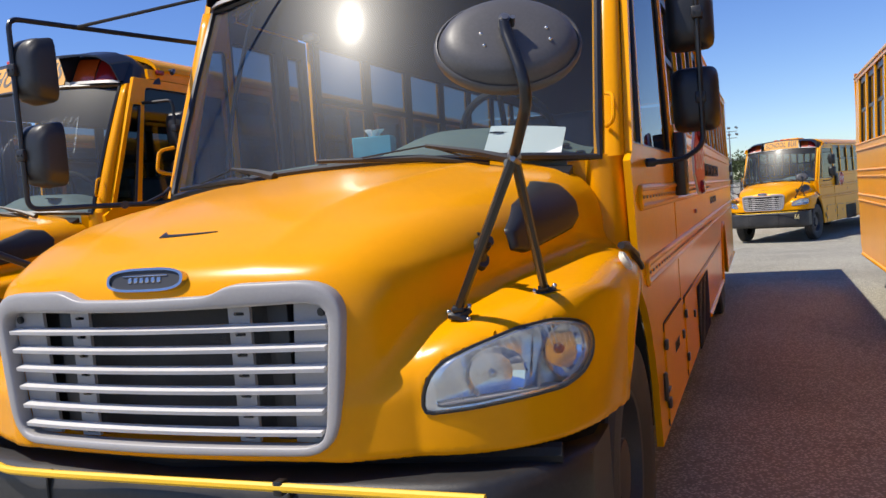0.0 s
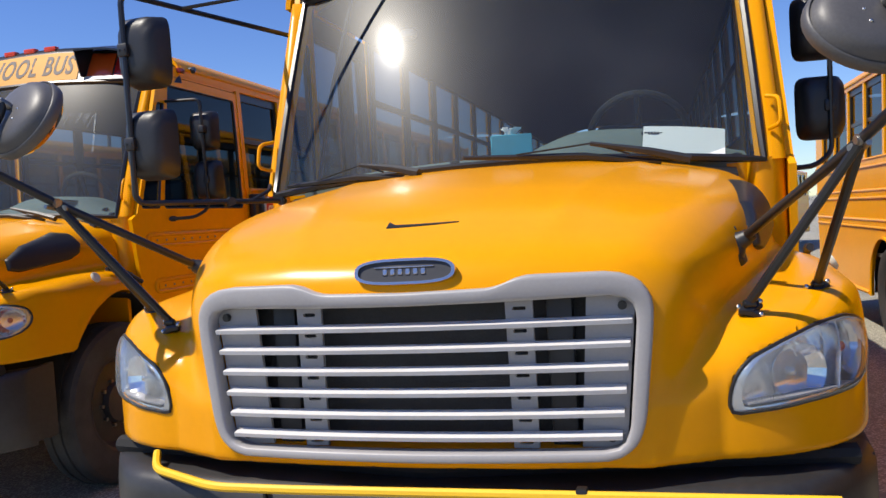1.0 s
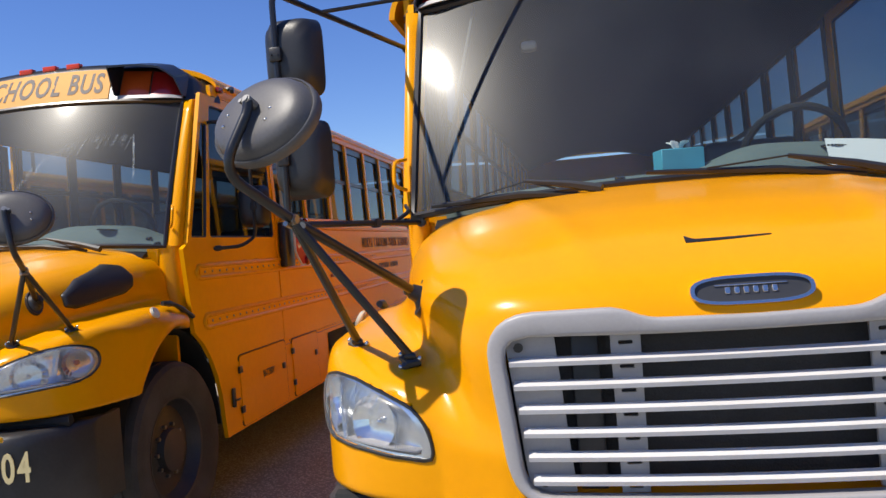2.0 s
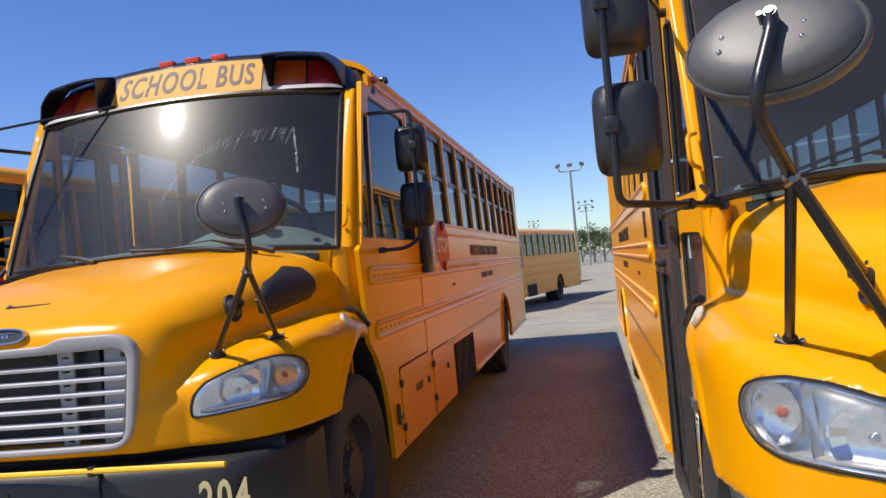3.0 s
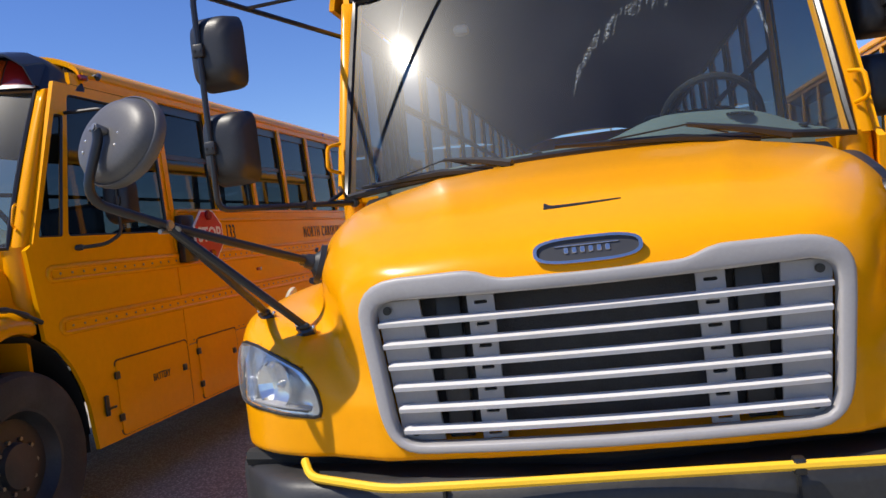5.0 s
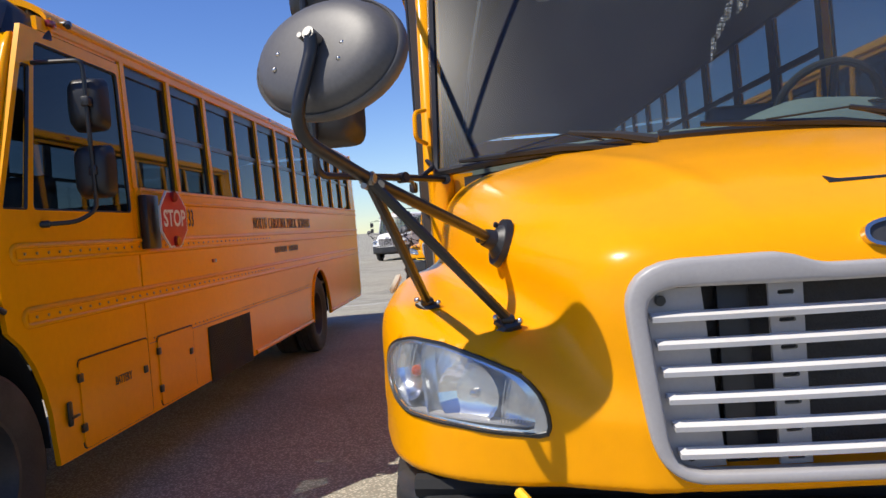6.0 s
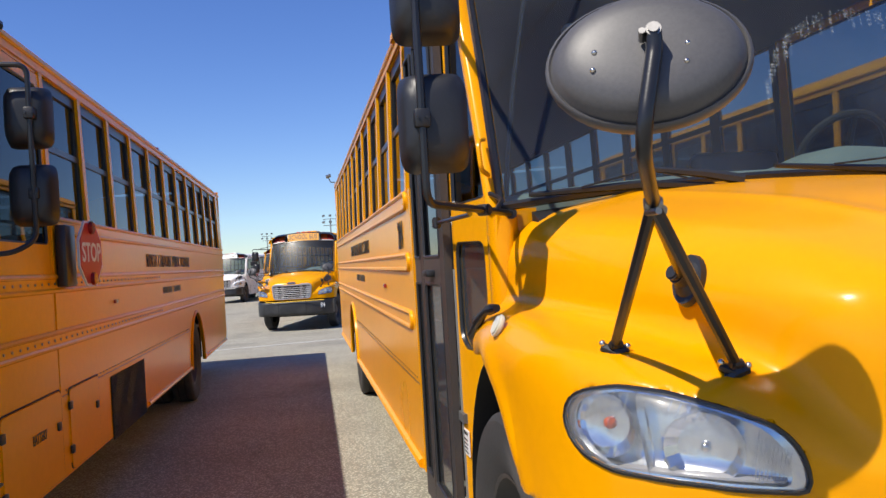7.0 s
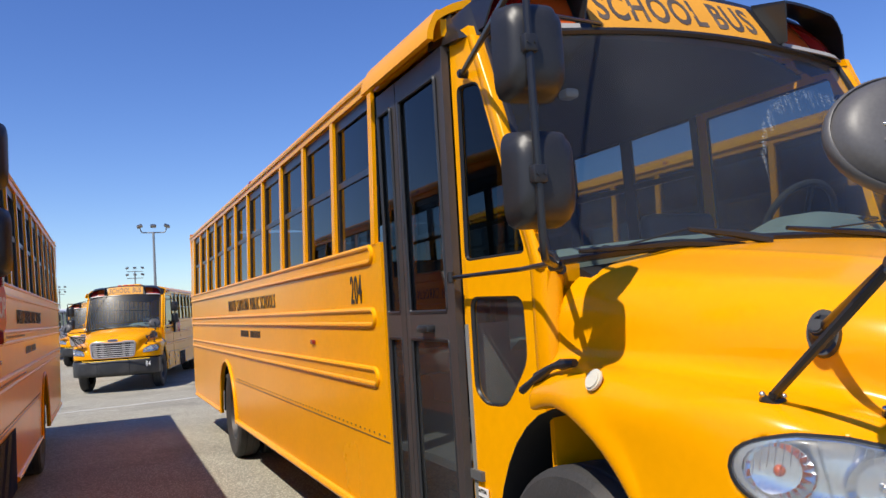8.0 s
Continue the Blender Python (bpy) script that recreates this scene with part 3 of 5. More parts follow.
    # black air intake on the driver's flank of the hood
    intake = lambda x, y, z: smax(smax(np.abs(hood_field(x, y, z) - 0.002) - 0.018, polygon_field(y, z - 0.19 * (y - 0.82), [(0.60, 1.57), (0.66, 1.545), (1.01, 1.53), (1.08, 1.55), (1.105, 1.60), (1.075, 1.67), (1.0, 1.695), (0.72, 1.67), (0.60, 1.62)]) - 0.012, 0.02), 0.5 - x, 0.01)
    solid("air_intake", intake, (0.80, 0.52, 1.40), (1.18, 1.20, 1.84), 0.010, BLACK, bus, "black plastic air intake")
    # ---- crossview mirrors on tripods ----
    for s in (-1, 1):
        c = Vector((s * 1.222, -0.125, 1.968))
        n = Vector((s * 0.38, -0.87, 0.31)).normalized()
        side = Vector((0, 0, 1)).cross(n).normalized()
        up = n.cross(side)
        R = Matrix((side, up, n)).transposed().to_4x4()
        M = Matrix.Translation(c) @ R
        bm = bmesh.new()
        W, Hh = 0.175, 0.130
        rings = [(0.985, -0.024), (1.0, -0.016), (1.005, -0.004), (0.99, 0.006), (0.965, 0.008), (0.945, 0.004), (0.93, 0.008), (0.90, 0.020), (0.84, 0.032), (0.74, 0.041), (0.58, 0.047), (0.38, 0.050), (0.18, 0.051)]
        vs = []
        for r, z in rings:
            vs.append([bm.verts.new(M @ Vector((W * r * math.cos(t), Hh * r * math.sin(t), z))) for t in (2 * math.pi * k / 40 for k in range(40))])
        for a, b in zip(vs, vs[1:]):
            for k in range(40):
                bm.faces.new((a[k], a[(k + 1) % 40], b[(k + 1) % 40], b[k]))
        bm.faces.new(vs[-1])
        bm.faces.new(vs[0][::-1])
        mir = part("crossview_mirror", bm, MIRROR_BACK, bus, "oval black crossview mirror on a tripod", 60)
        bm = bmesh.new()
        top = bm.verts.new(M @ Vector((0, 0, -0.07)))
        gl = []
        for r, z in ((0.97, -0.024), (0.8, -0.045), (0.5, -0.062), (0.2, -0.069)):
            gl.append([bm.verts.new(M @ Vector((W * r * math.cos(t), Hh * r * math.sin(t), z))) for t in (2 * math.pi * k / 32 for k in range(32))])
        for a, b in zip(gl, gl[1:]):
            for k in range(32):
                bm.faces.new((a[k], a[(k + 1) % 32], b[(k + 1) % 32], b[k]))
        for k in range(32):
            bm.faces.new((gl[-1][k], gl[-1][(k + 1) % 32], top))
        part("mirror_glass", bm, MIRROR, mir)
        for du, dv in ((-0.066, -0.003), (0.086, -0.001), (-0.062, -0.036), (0.090, -0.034)):
            bm = bmesh.new()
            bmesh.ops.create_uvsphere(bm, u_segments=8, v_segments=6, radius=0.0055, matrix=M @ Matrix.Translation((du * s, dv, 0.047)))
            part("rivet", bm, CHROME, mir)
        bolt = M @ Vector((-0.012 * s, 0.008, 0.066))
        jn = Vector((s * 1.175, -0.013, 1.728))
        elbow = Vector((s * 1.285, -0.222, 1.812))
        bm = bmesh.new()
        tube(bm, arc_path([bolt + n * 0.012, bolt + n * 0.012 + Vector((0, 0, -0.03)), elbow, jn, Vector((s * 0.93, 0.385, 1.58))], 0.07, 6), 0.0138, 10)
        part("arm", bm, SATIN, mir)
        bm = bmesh.new()
        disc(bm, bolt + n * 0.005, n, 0.013, 0.04, 12, 0.004)
        disc(bm, bolt + n * 0.0 + Vector((s * 0.02, 0, 0.0)), n, 0.006, 0.03, 8)
        part("bolt", bm, STEEL, mir)
        for base in ((0.893, 0.236, 1.352), (1.098, 0.420, 1.393)):
            b = Vector((s * base[0], base[1], base[2]))
            bm = bmesh.new()
            tube(bm, [jn + (b - jn) * 0.02, b + Vector((0, -0.008, 0.025))], 0.0128, 8)
            leg = part("leg", bm, SATIN, mir)
            bm = bmesh.new()
            tube(bm, [b + Vector((-0.030 * s, -0.004, 0.010)), b + Vector((0, -0.006, 0.004)), b + Vector((0.026 * s, 0.004, -0.016))], [0.013, 0.016, 0.013], 8)
            tube(bm, [b + Vector((0, -0.008, 0.004)), b + Vector((0.028 * s, 0.010, 0.020))], [0.014, 0.011], 8)
            disc(bm, b + Vector((0, -0.012, 0.024)), (1, 0.2, 0), 0.012, 0.034, 10, 0.004)
            part("foot", bm, SATIN, mir)
            for dx, dy, dz in ((-0.030, -0.010, 0.018), (0.026, -0.004, -0.008), (0.028, 0.004, 0.028)):
                bm = bmesh.new()
                bmesh.ops.create_uvsphere(bm, u_segments=10, v_segments=6, radius=0.0085, matrix=Matrix.Translation(b + Vector((dx * s, dy, dz))))
                part("foot_bolt", bm, CHROME, mir)
        bm = bmesh.new()
        disc(bm, jn, (s * 1, 0.3, 0), 0.0155, 0.034, 10, 0.004)
        disc(bm, jn + Vector((-0.02 * s, 0.02, -0.012)), (0.3 * s, 1, 0.2), 0.011, 0.03, 10, 0.003)
        disc(bm, jn + Vector((0.006 * s, -0.01, -0.016)), (0, 1, 0), 0.007, 0.05, 8)
        part("clamp", bm, STEEL, mir)
        mnt = Vector((s * 0.893, 0.426, 1.560))
        bm = bmesh.new()
        nn = Vector((s * 0.85, -0.4, 0.35)).normalized()
        q = nn.to_track_quat("Z", "Y").to_matrix().to_4x4()
        for r0, r1, z0, z1, sq in ((0.062, 0.058, -0.012, 0.006, 0.72), (0.046, 0.026, 0.004, 0.022, 0.85), (0.026, 0.021, 0.020, 0.048, 1.0)):
            bmesh.ops.create_cone(bm, cap_ends=True, segments=20, radius1=r0, radius2=r1, depth=z1 - z0, matrix=Matrix.Translation(mnt + nn * (z0 + z1) / 2) @ q @ Matrix.Diagonal((sq, 1.1, 1, 1)))
        disc(bm, mnt + nn * 0.052, nn, 0.019, 0.03, 12, 0.004)
        for k in (-1, 1):
            disc(bm, mnt + nn * 0.008 + Vector((0, 0.012, 0.045 * k)), nn, 0.008, 0.01, 8, 0.002)
        part("hood_mount", bm, BLACK, mir)
    # ---- rear-view mirror sets ----
    def mirror_set(paths, boxes, feet):
        bm = bmesh.new()
        tube(bm, arc_path(paths[0], 0.05, 5), 0.0125, 8)
        ms = part("side_mirror", bm, SATIN, bus, "two black mirrors on a bent tube")
        for pth in paths[1:]:
            bm = bmesh.new()
            tube(bm, arc_path(pth, 0.03, 4), 0.009, 8)
            part("brace", bm, SATIN, ms)
        for c, turn in boxes:
            M = Matrix.Translation(c) @ Matrix.Rotation(turn, 4, "Z")
            bm = bmesh.new()
            def shell(u, v):
                a, b = 2 * u - 1, 2 * v - 1
                k = (1 - abs(a) ** 4) * (1 - abs(b) ** 4)
                ex, ez = 0.108 * a, 0.152 * b
                f = max(abs(a), abs(b))
                sq = (abs(a) ** 6 + abs(b) ** 6) ** (1 / 6) if f > 0 else 1
                r = f / sq if sq > 0 else 1
                return M @ Vector((ex * r, 0.045 - 0.115 * k ** 0.35, ez * r))
            grid(bm, shell, 18, 22)
            bmesh.ops.contextual_create(bm, geom=[e for e in bm.edges if len(e.link_faces) == 1])
            h = part("mirror_housing", bm, BLACK, ms, angle=60)
            bm = bmesh.new()
            box(bm, -0.095, 0.095, 0.046, 0.050, -0.138, 0.138, 0.001, 1, M)
            part("mirror_glass", bm, MIRROR, h)
            bm = bmesh.new()
            near = min((Vector(p) for p in paths[0]), key=lambda p: abs(p.z - c[2]) + 9 * (abs(p.x - c[0]) > 0.2))
            pole = Vector((near.x, near.y, c[2]))
            box(bm, pole.x - 0.024, pole.x + 0.024, pole.y - 0.018, pole.y + 0.05, c[2] - 0.028, c[2] + 0.028, 0.008)
            for dx in (-0.012, 0.012):
                disc(bm, (pole.x + dx, pole.y - 0.019, c[2]), (0, 1, 0), 0.005, 0.006, 8)
            part("clamp", bm, BLACK, h)
        for f, ax in feet:
            bm = bmesh.new()
            disc(bm, f, ax, 0.02, 0.05, 12, 0.006)
            part("bracket", bm, BLACK, ms)
    mirror_set(
        [[(-1.166, 1.955, 2.692), (-1.459, 0.885, 2.692), (-1.459, 0.885, 1.812), (-1.20, 1.24, 1.806), (-1.05, 1.455, 1.80)],
         [(-1.37, 1.20, 2.692), (-0.50, 1.845, 2.93)],
         [(-1.30, 1.10, 1.81), (-1.20, 1.50, 1.808), (-1.232, 2.06, 1.808)],
         [(-1.15, 1.31, 1.806), (-1.10, 1.40, 1.85), (-1.13, 1.47, 1.88)]],
        [((-1.415, 0.955, 2.455), radians(-4)), ((-1.41, 0.955, 2.062), radians(-4))],
        [((-1.16, 1.96, 2.692), (1, 0, 0)), ((-1.235, 2.06, 1.808), (0, 0, 1)), ((-1.06, 1.45, 1.80), (0, 1, 0)), ((-1.21, 1.23, 1.806), (1, -1, 0))])
    mirror_set(
        [[(1.16, 1.99, 2.695), (1.475, 2.02, 2.690), (1.468, 2.055, 1.86), (1.38, 2.0, 1.80), (1.21, 1.905, 1.795)]],
        [((1.436, 2.12, 2.462), radians(4)), ((1.442, 2.12, 2.082), radians(4))],
        [((1.165, 1.99, 2.695), (1, 0, 0)), ((1.24, 1.92, 1.797), (1, 0.5, 0))])
    # ---- cab: windshield, pillars, cowl ----
    def glass_at(u, v):
        q = 2 * u - 1
        x = q * (1.095 - 0.025 * v)
        return Vector((x, (1.305 + 0.15 * q * q) * (1 - v) + (1.799 + 0.11 * q * q) * v - 0.0725 * v * (1 - v), (1.885 - 0.06 * q * q) * (1 - v) + (2.90 - 0.055 * q * q) * v))
    bm = bmesh.new()
    grid(bm, glass_at, 24, 14)
    ws = part("windshield", bm, GLASS, bus, "large curved windshield", 80)
    # black rubber edge round the glass
    loop = [glass_at(u / 16, 0) for u in range(17)] + [glass_at(1, v / 8) for v in range(1, 9)] + [glass_at(1 - u / 16, 1) for u in range(1, 17)] + [glass_at(0, 1 - v / 8) for v in range(1, 8)]
    bm = bmesh.new()
    tube(bm, [p + Vector((0, -0.004, 0)) for p in loop + loop[:2]], 0.017, 6)
    part("gasket", bm, SATIN, ws)
    bm = bmesh.new()
    slab(bm, lambda u, v: glass_at(0.05 + 0.9 * u, 0.0) + Vector((0, -0.12 * (1 - v) * (1 - 0.4 * abs(2 * u - 1)), -0.035 - 0.03 * (1 - v))), 20, 3, (0, 0, -0.05))
    part("cowl_tray", bm, BLACK, bus, "black cowl tray below the windshield")
    bm = bmesh.new()
    slab(bm, lambda u, v: ((2 * u - 1) * 1.10, 1.40 + 0.10 * (2 * u - 1) ** 2, 1.0 + 0.82 * v), 10, 2, (0, 0.03, 0))
    part("firewall", bm, YELLOW, bus)
    for s in (-1, 1):
        # pillar: from the glass edge to the side plane
        bm = bmesh.new()
        slab(bm, lambda u, v: glass_at(0.5 + s * 0.5, v) * (1 - u) + Vector((s * ((1.185 if s > 0 else 1.125) - (0.035 if s > 0 else -0.012) * v), 1.55 + 0.40 * v, 1.825 + 1.03 * v)) * u + Vector((s * 0.035, -0.035, 0)) * math.sin(math.pi * u), 6, 12, (-s * 0.03, 0.03, 0))
        part("pillar", bm, YELLOW, bus, angle=70)
        bm = bmesh.new()
        slab(bm, lambda u, v: Vector((s * (1.06 + (0.135 if s > 0 else 0.07) * u), 1.44 + 0.11 * u, 1.36 + 0.475 * v)) + Vector((s * 0.025, -0.025, 0)) * math.sin(math.pi * u), 6, 6, (-s * 0.03, 0.03, 0))
        part("cowl_side", bm, YELLOW, bus, angle=70)
        bm = bmesh.new()
        hz = 2.02
        tube(bm, arc_path([(s * 1.125, 1.49, hz - 0.07), (s * 1.165, 1.43, hz - 0.055), (s * 1.165, 1.46, hz + 0.055), (s * 1.125, 1.53, hz + 0.07)], 0.03), 0.009, 8)
        part("grab_handle", bm, YELLOW, bus, "yellow grab handle")
    # wipers
    for pivot, tip, mid in (((0.80, 1.20, 1.835), (-0.11, 1.245, 1.915), 0.45), ((-0.286, 1.16, 1.862), (-1.0, 1.40, 1.862), 0.45)):
        a, b = Vector(pivot), Vector(tip)
        bm = bmesh.new()
        m = a.lerp(b, 0.42) + Vector((0, 0.01, 0.062))
        tube(bm, [a, a.lerp(m, 0.4) + Vector((0, 0, 0.006)), m], [0.020, 0.016, 0.009], 6)
        wp = part("wiper", bm, BLACK, bus, "black windshield wiper")
        bm = bmesh.new()
        tube(bm, [a.lerp(b, 0.12) + Vector((0, 0.02, -0.01)), a.lerp(b, 0.45) + Vector((0, 0.022, 0.01)), b], [0.009, 0.017, 0.009], 6)
        part("blade", bm, SATIN, wp)
        bm = bmesh.new()
        tube(bm, [a.lerp(b, 0.25) + Vector((0, 0.005, 0.02)), m, a.lerp(b, 0.75) + Vector((0, -0.006, 0.014))], 0.004, 5)
        part("bow", bm, SATIN, wp)
    # ---- side panels ----
    def arch_pts(cy, cz, a, b, z0, n=14):
        t0 = math.asin((z0 - cz) / b) if abs(z0 - cz) < b else 0
        return [(cy + a * math.cos(t), cz + b * math.sin(t)) for t in (math.pi - t0 - (math.pi - 2 * t0) * k / n for k in range(n + 1))]
    ap = arch_pts(WHEEL_Y - 0.03, 0.58, 0.62, 0.74, 0.60)
    rear_arch = [p for p in ap if p[0] > 1.46]
    ra = arch_pts(REAR_Y, 0.50, 0.60, 0.66, 0.47)
    PY = [3.13 + 0.804 * k for k in range(12)]
    END = 12.42
    for s in (-1, 1):
        side = lambda y, z, s=s: (s * (1.218 - 0.03 * max(0, z - 2.05)), y, z)
        dep = (-s * 0.03, 0, 0)
        cab = side if s > 0 else lambda y, z: (-1.165 - 0.09 * (y - 2.05) + 0.02 * max(0, z - 2.05), y, z)
        front = [(1.45, 1.80), *rear_arch]
        bm = bmesh.new()
        if s < 0:
            outer = front + [(1.90, 0.47), (2.10, 0.47), (2.10, 2.90), (1.93, 2.90), (1.52, 1.84)]
            holes = [rounded([(1.585, 1.875), (2.055, 1.875), (2.055, 2.66), (1.875, 2.64)], 0.04), rounded([(1.625, 1.71), (1.62, 1.45), (1.79, 1.26), (1.96, 1.255), (2.04, 1.31), (2.035, 1.72)], 0.06)]
        else:
            outer = front + [(1.90, 0.47), (3.13, 0.47), (3.13, 2.90), (1.93, 2.90), (1.52, 1.84)]
            holes = [rounded([(1.575, 1.875), (1.80, 1.875), (1.975, 2.68), (1.885, 2.68)], 0.02), rounded([(1.85, 1.875), (3.05, 1.875), (3.05, 2.83), (2.045, 2.83)], 0.04)]
        sheet(bm, outer, holes, cab, dep)
        part("front_side_panel", bm, SIDE_YELLOW, bus)
        for hl in holes:
            bm = bmesh.new()
            pane(bm, hl, lambda y, z, s=s: (cab(y, z)[0] - s * 0.016, y, z))
            w = part("cab_window", bm, DOOR_GLASS if s < 0 and hl is holes[1] else TINTED, bus)
            bm = bmesh.new()
            tube(bm, [(cab(y, z)[0] - s * 0.012, y, z) for y, z in hl + hl[:1]], 0.012, 6)
            part("window_frame", bm, SATIN, w)
        y0 = 3.02 if s < 0 else 3.13
        outer = [(y0, 2.055), (y0, 0.47), *ra, (END - 0.15, 0.47), (END, 0.62), (END, 2.055)]
        holes = []
        bm = bmesh.new()
        sheet(bm, outer, holes, side, dep)
        part("side_panel", bm, SIDE_YELLOW, bus)
        # arch lip
        bm = bmesh.new()
        tube(bm, [(s * 1.222, y, z) for y, z in ra], 0.02, 6)
        part("arch_lip", bm, SIDE_YELLOW, bus)
        # header over the windows
        bm = bmesh.new()
        sheet(bm, [(2.10, 2.905), (3.05, 2.905), (3.05, 2.92), (END, 2.92), (END, 2.985), (2.10, 2.985)], [], side, dep)
        part("header", bm, SIDE_YELLOW, bus)
        # posts and windows
        for k, y in enumerate(PY):
            bm = bmesh.new()
            sheet(bm, [(y - 0.033, 2.05), (y + 0.033, 2.05), (y + 0.033, 2.925), (y - 0.033, 2.925)], [], lambda yy, z, s=s: (side(yy, z)[0] + s * 0.006, yy, z), (-s * 0.022, 0, 0))
            part("post", bm, SIDE_YELLOW, bus)
        bm = bmesh.new()
        sheet(bm, [(PY[-1] + 0.04, 2.05), (END, 2.05), (END, 2.925), (PY[-1] + 0.04, 2.925)], [], side, dep)
        part("rear_corner", bm, SIDE_YELLOW, bus)
        for ya, yb in zip(PY, PY[1:]):
            a, b = ya + 0.033, yb - 0.033
            zs = ((2.06, 2.47), (2.51, 2.85))
            bm = bmesh.new()
            sheet(bm, [(ya, 2.05), (yb, 2.05), (yb, 2.925), (ya, 2.925)], [[(a + 0.03, z0), (b - 0.03, z0), (b - 0.03, z1), (a + 0.03, z1)] for z0, z1 in zs], lambda y, z, s=s: (side(y, z)[0] - s * 0.02, y, z), (-s * 0.02, 0, 0))
            w = part("window", bm, SATIN, bus, "black split-sash window with tinted panes")
            for i, (z0, z1) in enumerate(zs):
                bm = bmesh.new()
                off = 0.03 + 0.006 * i
                pane(bm, [(a + 0.028, z0 - 0.002), (b - 0.028, z0 - 0.002), (b - 0.028, z1 + 0.002), (a + 0.028, z1 + 0.002)], lambda y, z, s=s: (side(y, z)[0] - s * off, y, z))
                part("pane", bm, TINTED, w)
        # rub rails
        for z, ys in ((2.0, 3.16), (1.642, 3.16 if s < 0 else 1.60), (1.305, 3.16 if s < 0 else 1.66)):
            bm = bmesh.new()
            h = 0.042
            xx = s * 1.219
            pth = [(xx, END - 0.02, z + h)] + [(xx, ys + 0.06 - 0.05 * math.sin(t), z + h * math.cos(t)) for t in (math.pi * k / 8 for k in range(9))] + [(xx, END - 0.02, z - h)]
            tube(bm, pth, 0.017, 8)
            rail = part("rub_rail", bm, SIDE_YELLOW, bus)
            bm = bmesh.new()
            sheet(bm, [(ys + 0.05, z - h), (END - 0.03, z - h), (END - 0.03, z + h), (ys + 0.05, z + h)], [], lambda y, z, s=s: (s * 1.224, y, z), dep)
            part("rail_web", bm, SIDE_YELLOW, rail)
            if s > 0 and z < 1.9:
                bm = bmesh.new()
                y = ys + 0.12
                while y < 6.5:
                    disc(bm, (s * 1.226, y, z), (1, 0, 0), 0.008, 0.008, 8)
                    y += 0.115
                part("rail_rivets", bm, STEEL, rail)
        bm = bmesh.new()
        if s < 0:
            tube(bm, [(s * 1.22, 3.10, 0.50), (s * 1.22, REAR_Y - 0.66, 0.50)], 0.028, 8)
        else:
            tube(bm, [(s * 1.22, 5.62, 0.50), (s * 1.22, REAR_Y - 0.66, 0.50)], 0.022, 8)
        tube(bm, [(s * 1.22, REAR_Y + 0.66, 0.50), (s * 1.22, END - 0.2, 0.50)], 0.024, 8)
        part("skirt_rail", bm, SIDE_YELLOW, bus)
        bm = bmesh.new()
        y = y0 + 0.1
        while y < REAR_Y - 0.7:
            disc(bm, (s * 1.219, y, 0.985), (1, 0, 0), 0.006, 0.006, 6)
            y += 0.09
        box(bm, s * 1.2195 - 0.001, s * 1.2195 + 0.001, y0 + 0.02, REAR_Y - 0.62, 0.955, 0.960)
        part("skirt_seam", bm, RIM, bus)
        # gutter
        bm = bmesh.new()
        tube(bm, [(s * 1.20, 2.22, 2.985), (s * 1.20, END, 2.985)], 0.016, 6)
        part("gutter", bm, SIDE_YELLOW, bus)
        # roof-edge marker lamps
        bm = bmesh.new()
        box(bm, s * 1.19 - 0.02, s * 1.19 + 0.03, 2.19, 2.27, 2.945, 2.985, 0.01)
        part("marker_lamp", bm, RED, bus, "red side marker lamp")
        for y, c in ((7.0, RED), (END - 0.1, RED)):
            bm = bmesh.new()
            box(bm, s * 1.17 - 0.025, s * 1.17 + 0.025, y - 0.035, y + 0.035, 2.985, 3.04, 0.01)
            part("marker_lamp", bm, c, bus, "red roof-edge marker lamp")
        bm = bmesh.new()
        box(bm, s * 1.215, s * 1.235, 4.55, 4.64, 1.46, 1.49, 0.004)
        part("side_marker", bm, RED, bus)
    # ---- roof ----
    def roof_at(u, v):
        t = math.pi * u
        w, z0, h = 1.200, 2.965, 0.235
        y = 2.20 + (END - 2.20) * v
        k = 1.0 if v < 0.94 else math.sqrt(max(0.0, 1 - ((v - 0.94) / 0.065) ** 2))
        return Vector((-w * math.copysign(abs(math.cos(t)) ** 0.62, math.cos(t)), y, z0 + h * (0.55 + 0.45 * k) * math.sin(t) ** 0.85))
    bm = bmesh.new()
    slab(bm, roof_at, 28, 30, (0, 0, -0.04))
    part("roof", bm, SIDE_YELLOW, bus, angle=70)
    bm = bmesh.new()
    slab(bm, lambda u, v: ((2 * u - 1) * 1.205, END - 0.02 + 0.06 * math.sin(math.pi * u), 0.55 + 2.5 * v), 8, 8, (0, -0.04, 0))
    part("rear_wall", bm, SIDE_YELLOW, bus)
    bm = bmesh.new()
    box(bm, -1.2, 1.2, END, END + 0.12, 0.48, 0.72, 0.03)
    part("rear_bumper", bm, BUMPER, bus)
    bm = bmesh.new()
    box(bm, -1.18, 1.18, 2.0, END - 0.03, 0.93, 0.97)
    box(bm, -0.70, 0.70, 1.46, 2.0, 0.93, 0.97)
    part("floor_pan", bm, INSIDE, bus)
    bm = bmesh.new()
    box(bm, -0.45, -0.33, 0.3, END - 0.4, 0.62, 0.86, 0.01)
    box(bm, 0.33, 0.45, 0.3, END - 0.4, 0.62, 0.86, 0.01)
    box(bm, -0.9, 0.9, REAR_Y - 0.08, REAR_Y + 0.08, 0.42, 0.58, 0.03)
    box(bm, -0.9, 0.9, WHEEL_Y - 0.06, WHEEL_Y + 0.06, 0.40, 0.52, 0.03)
    part("chassis", bm, DARK, bus)
    bm = bmesh.new()
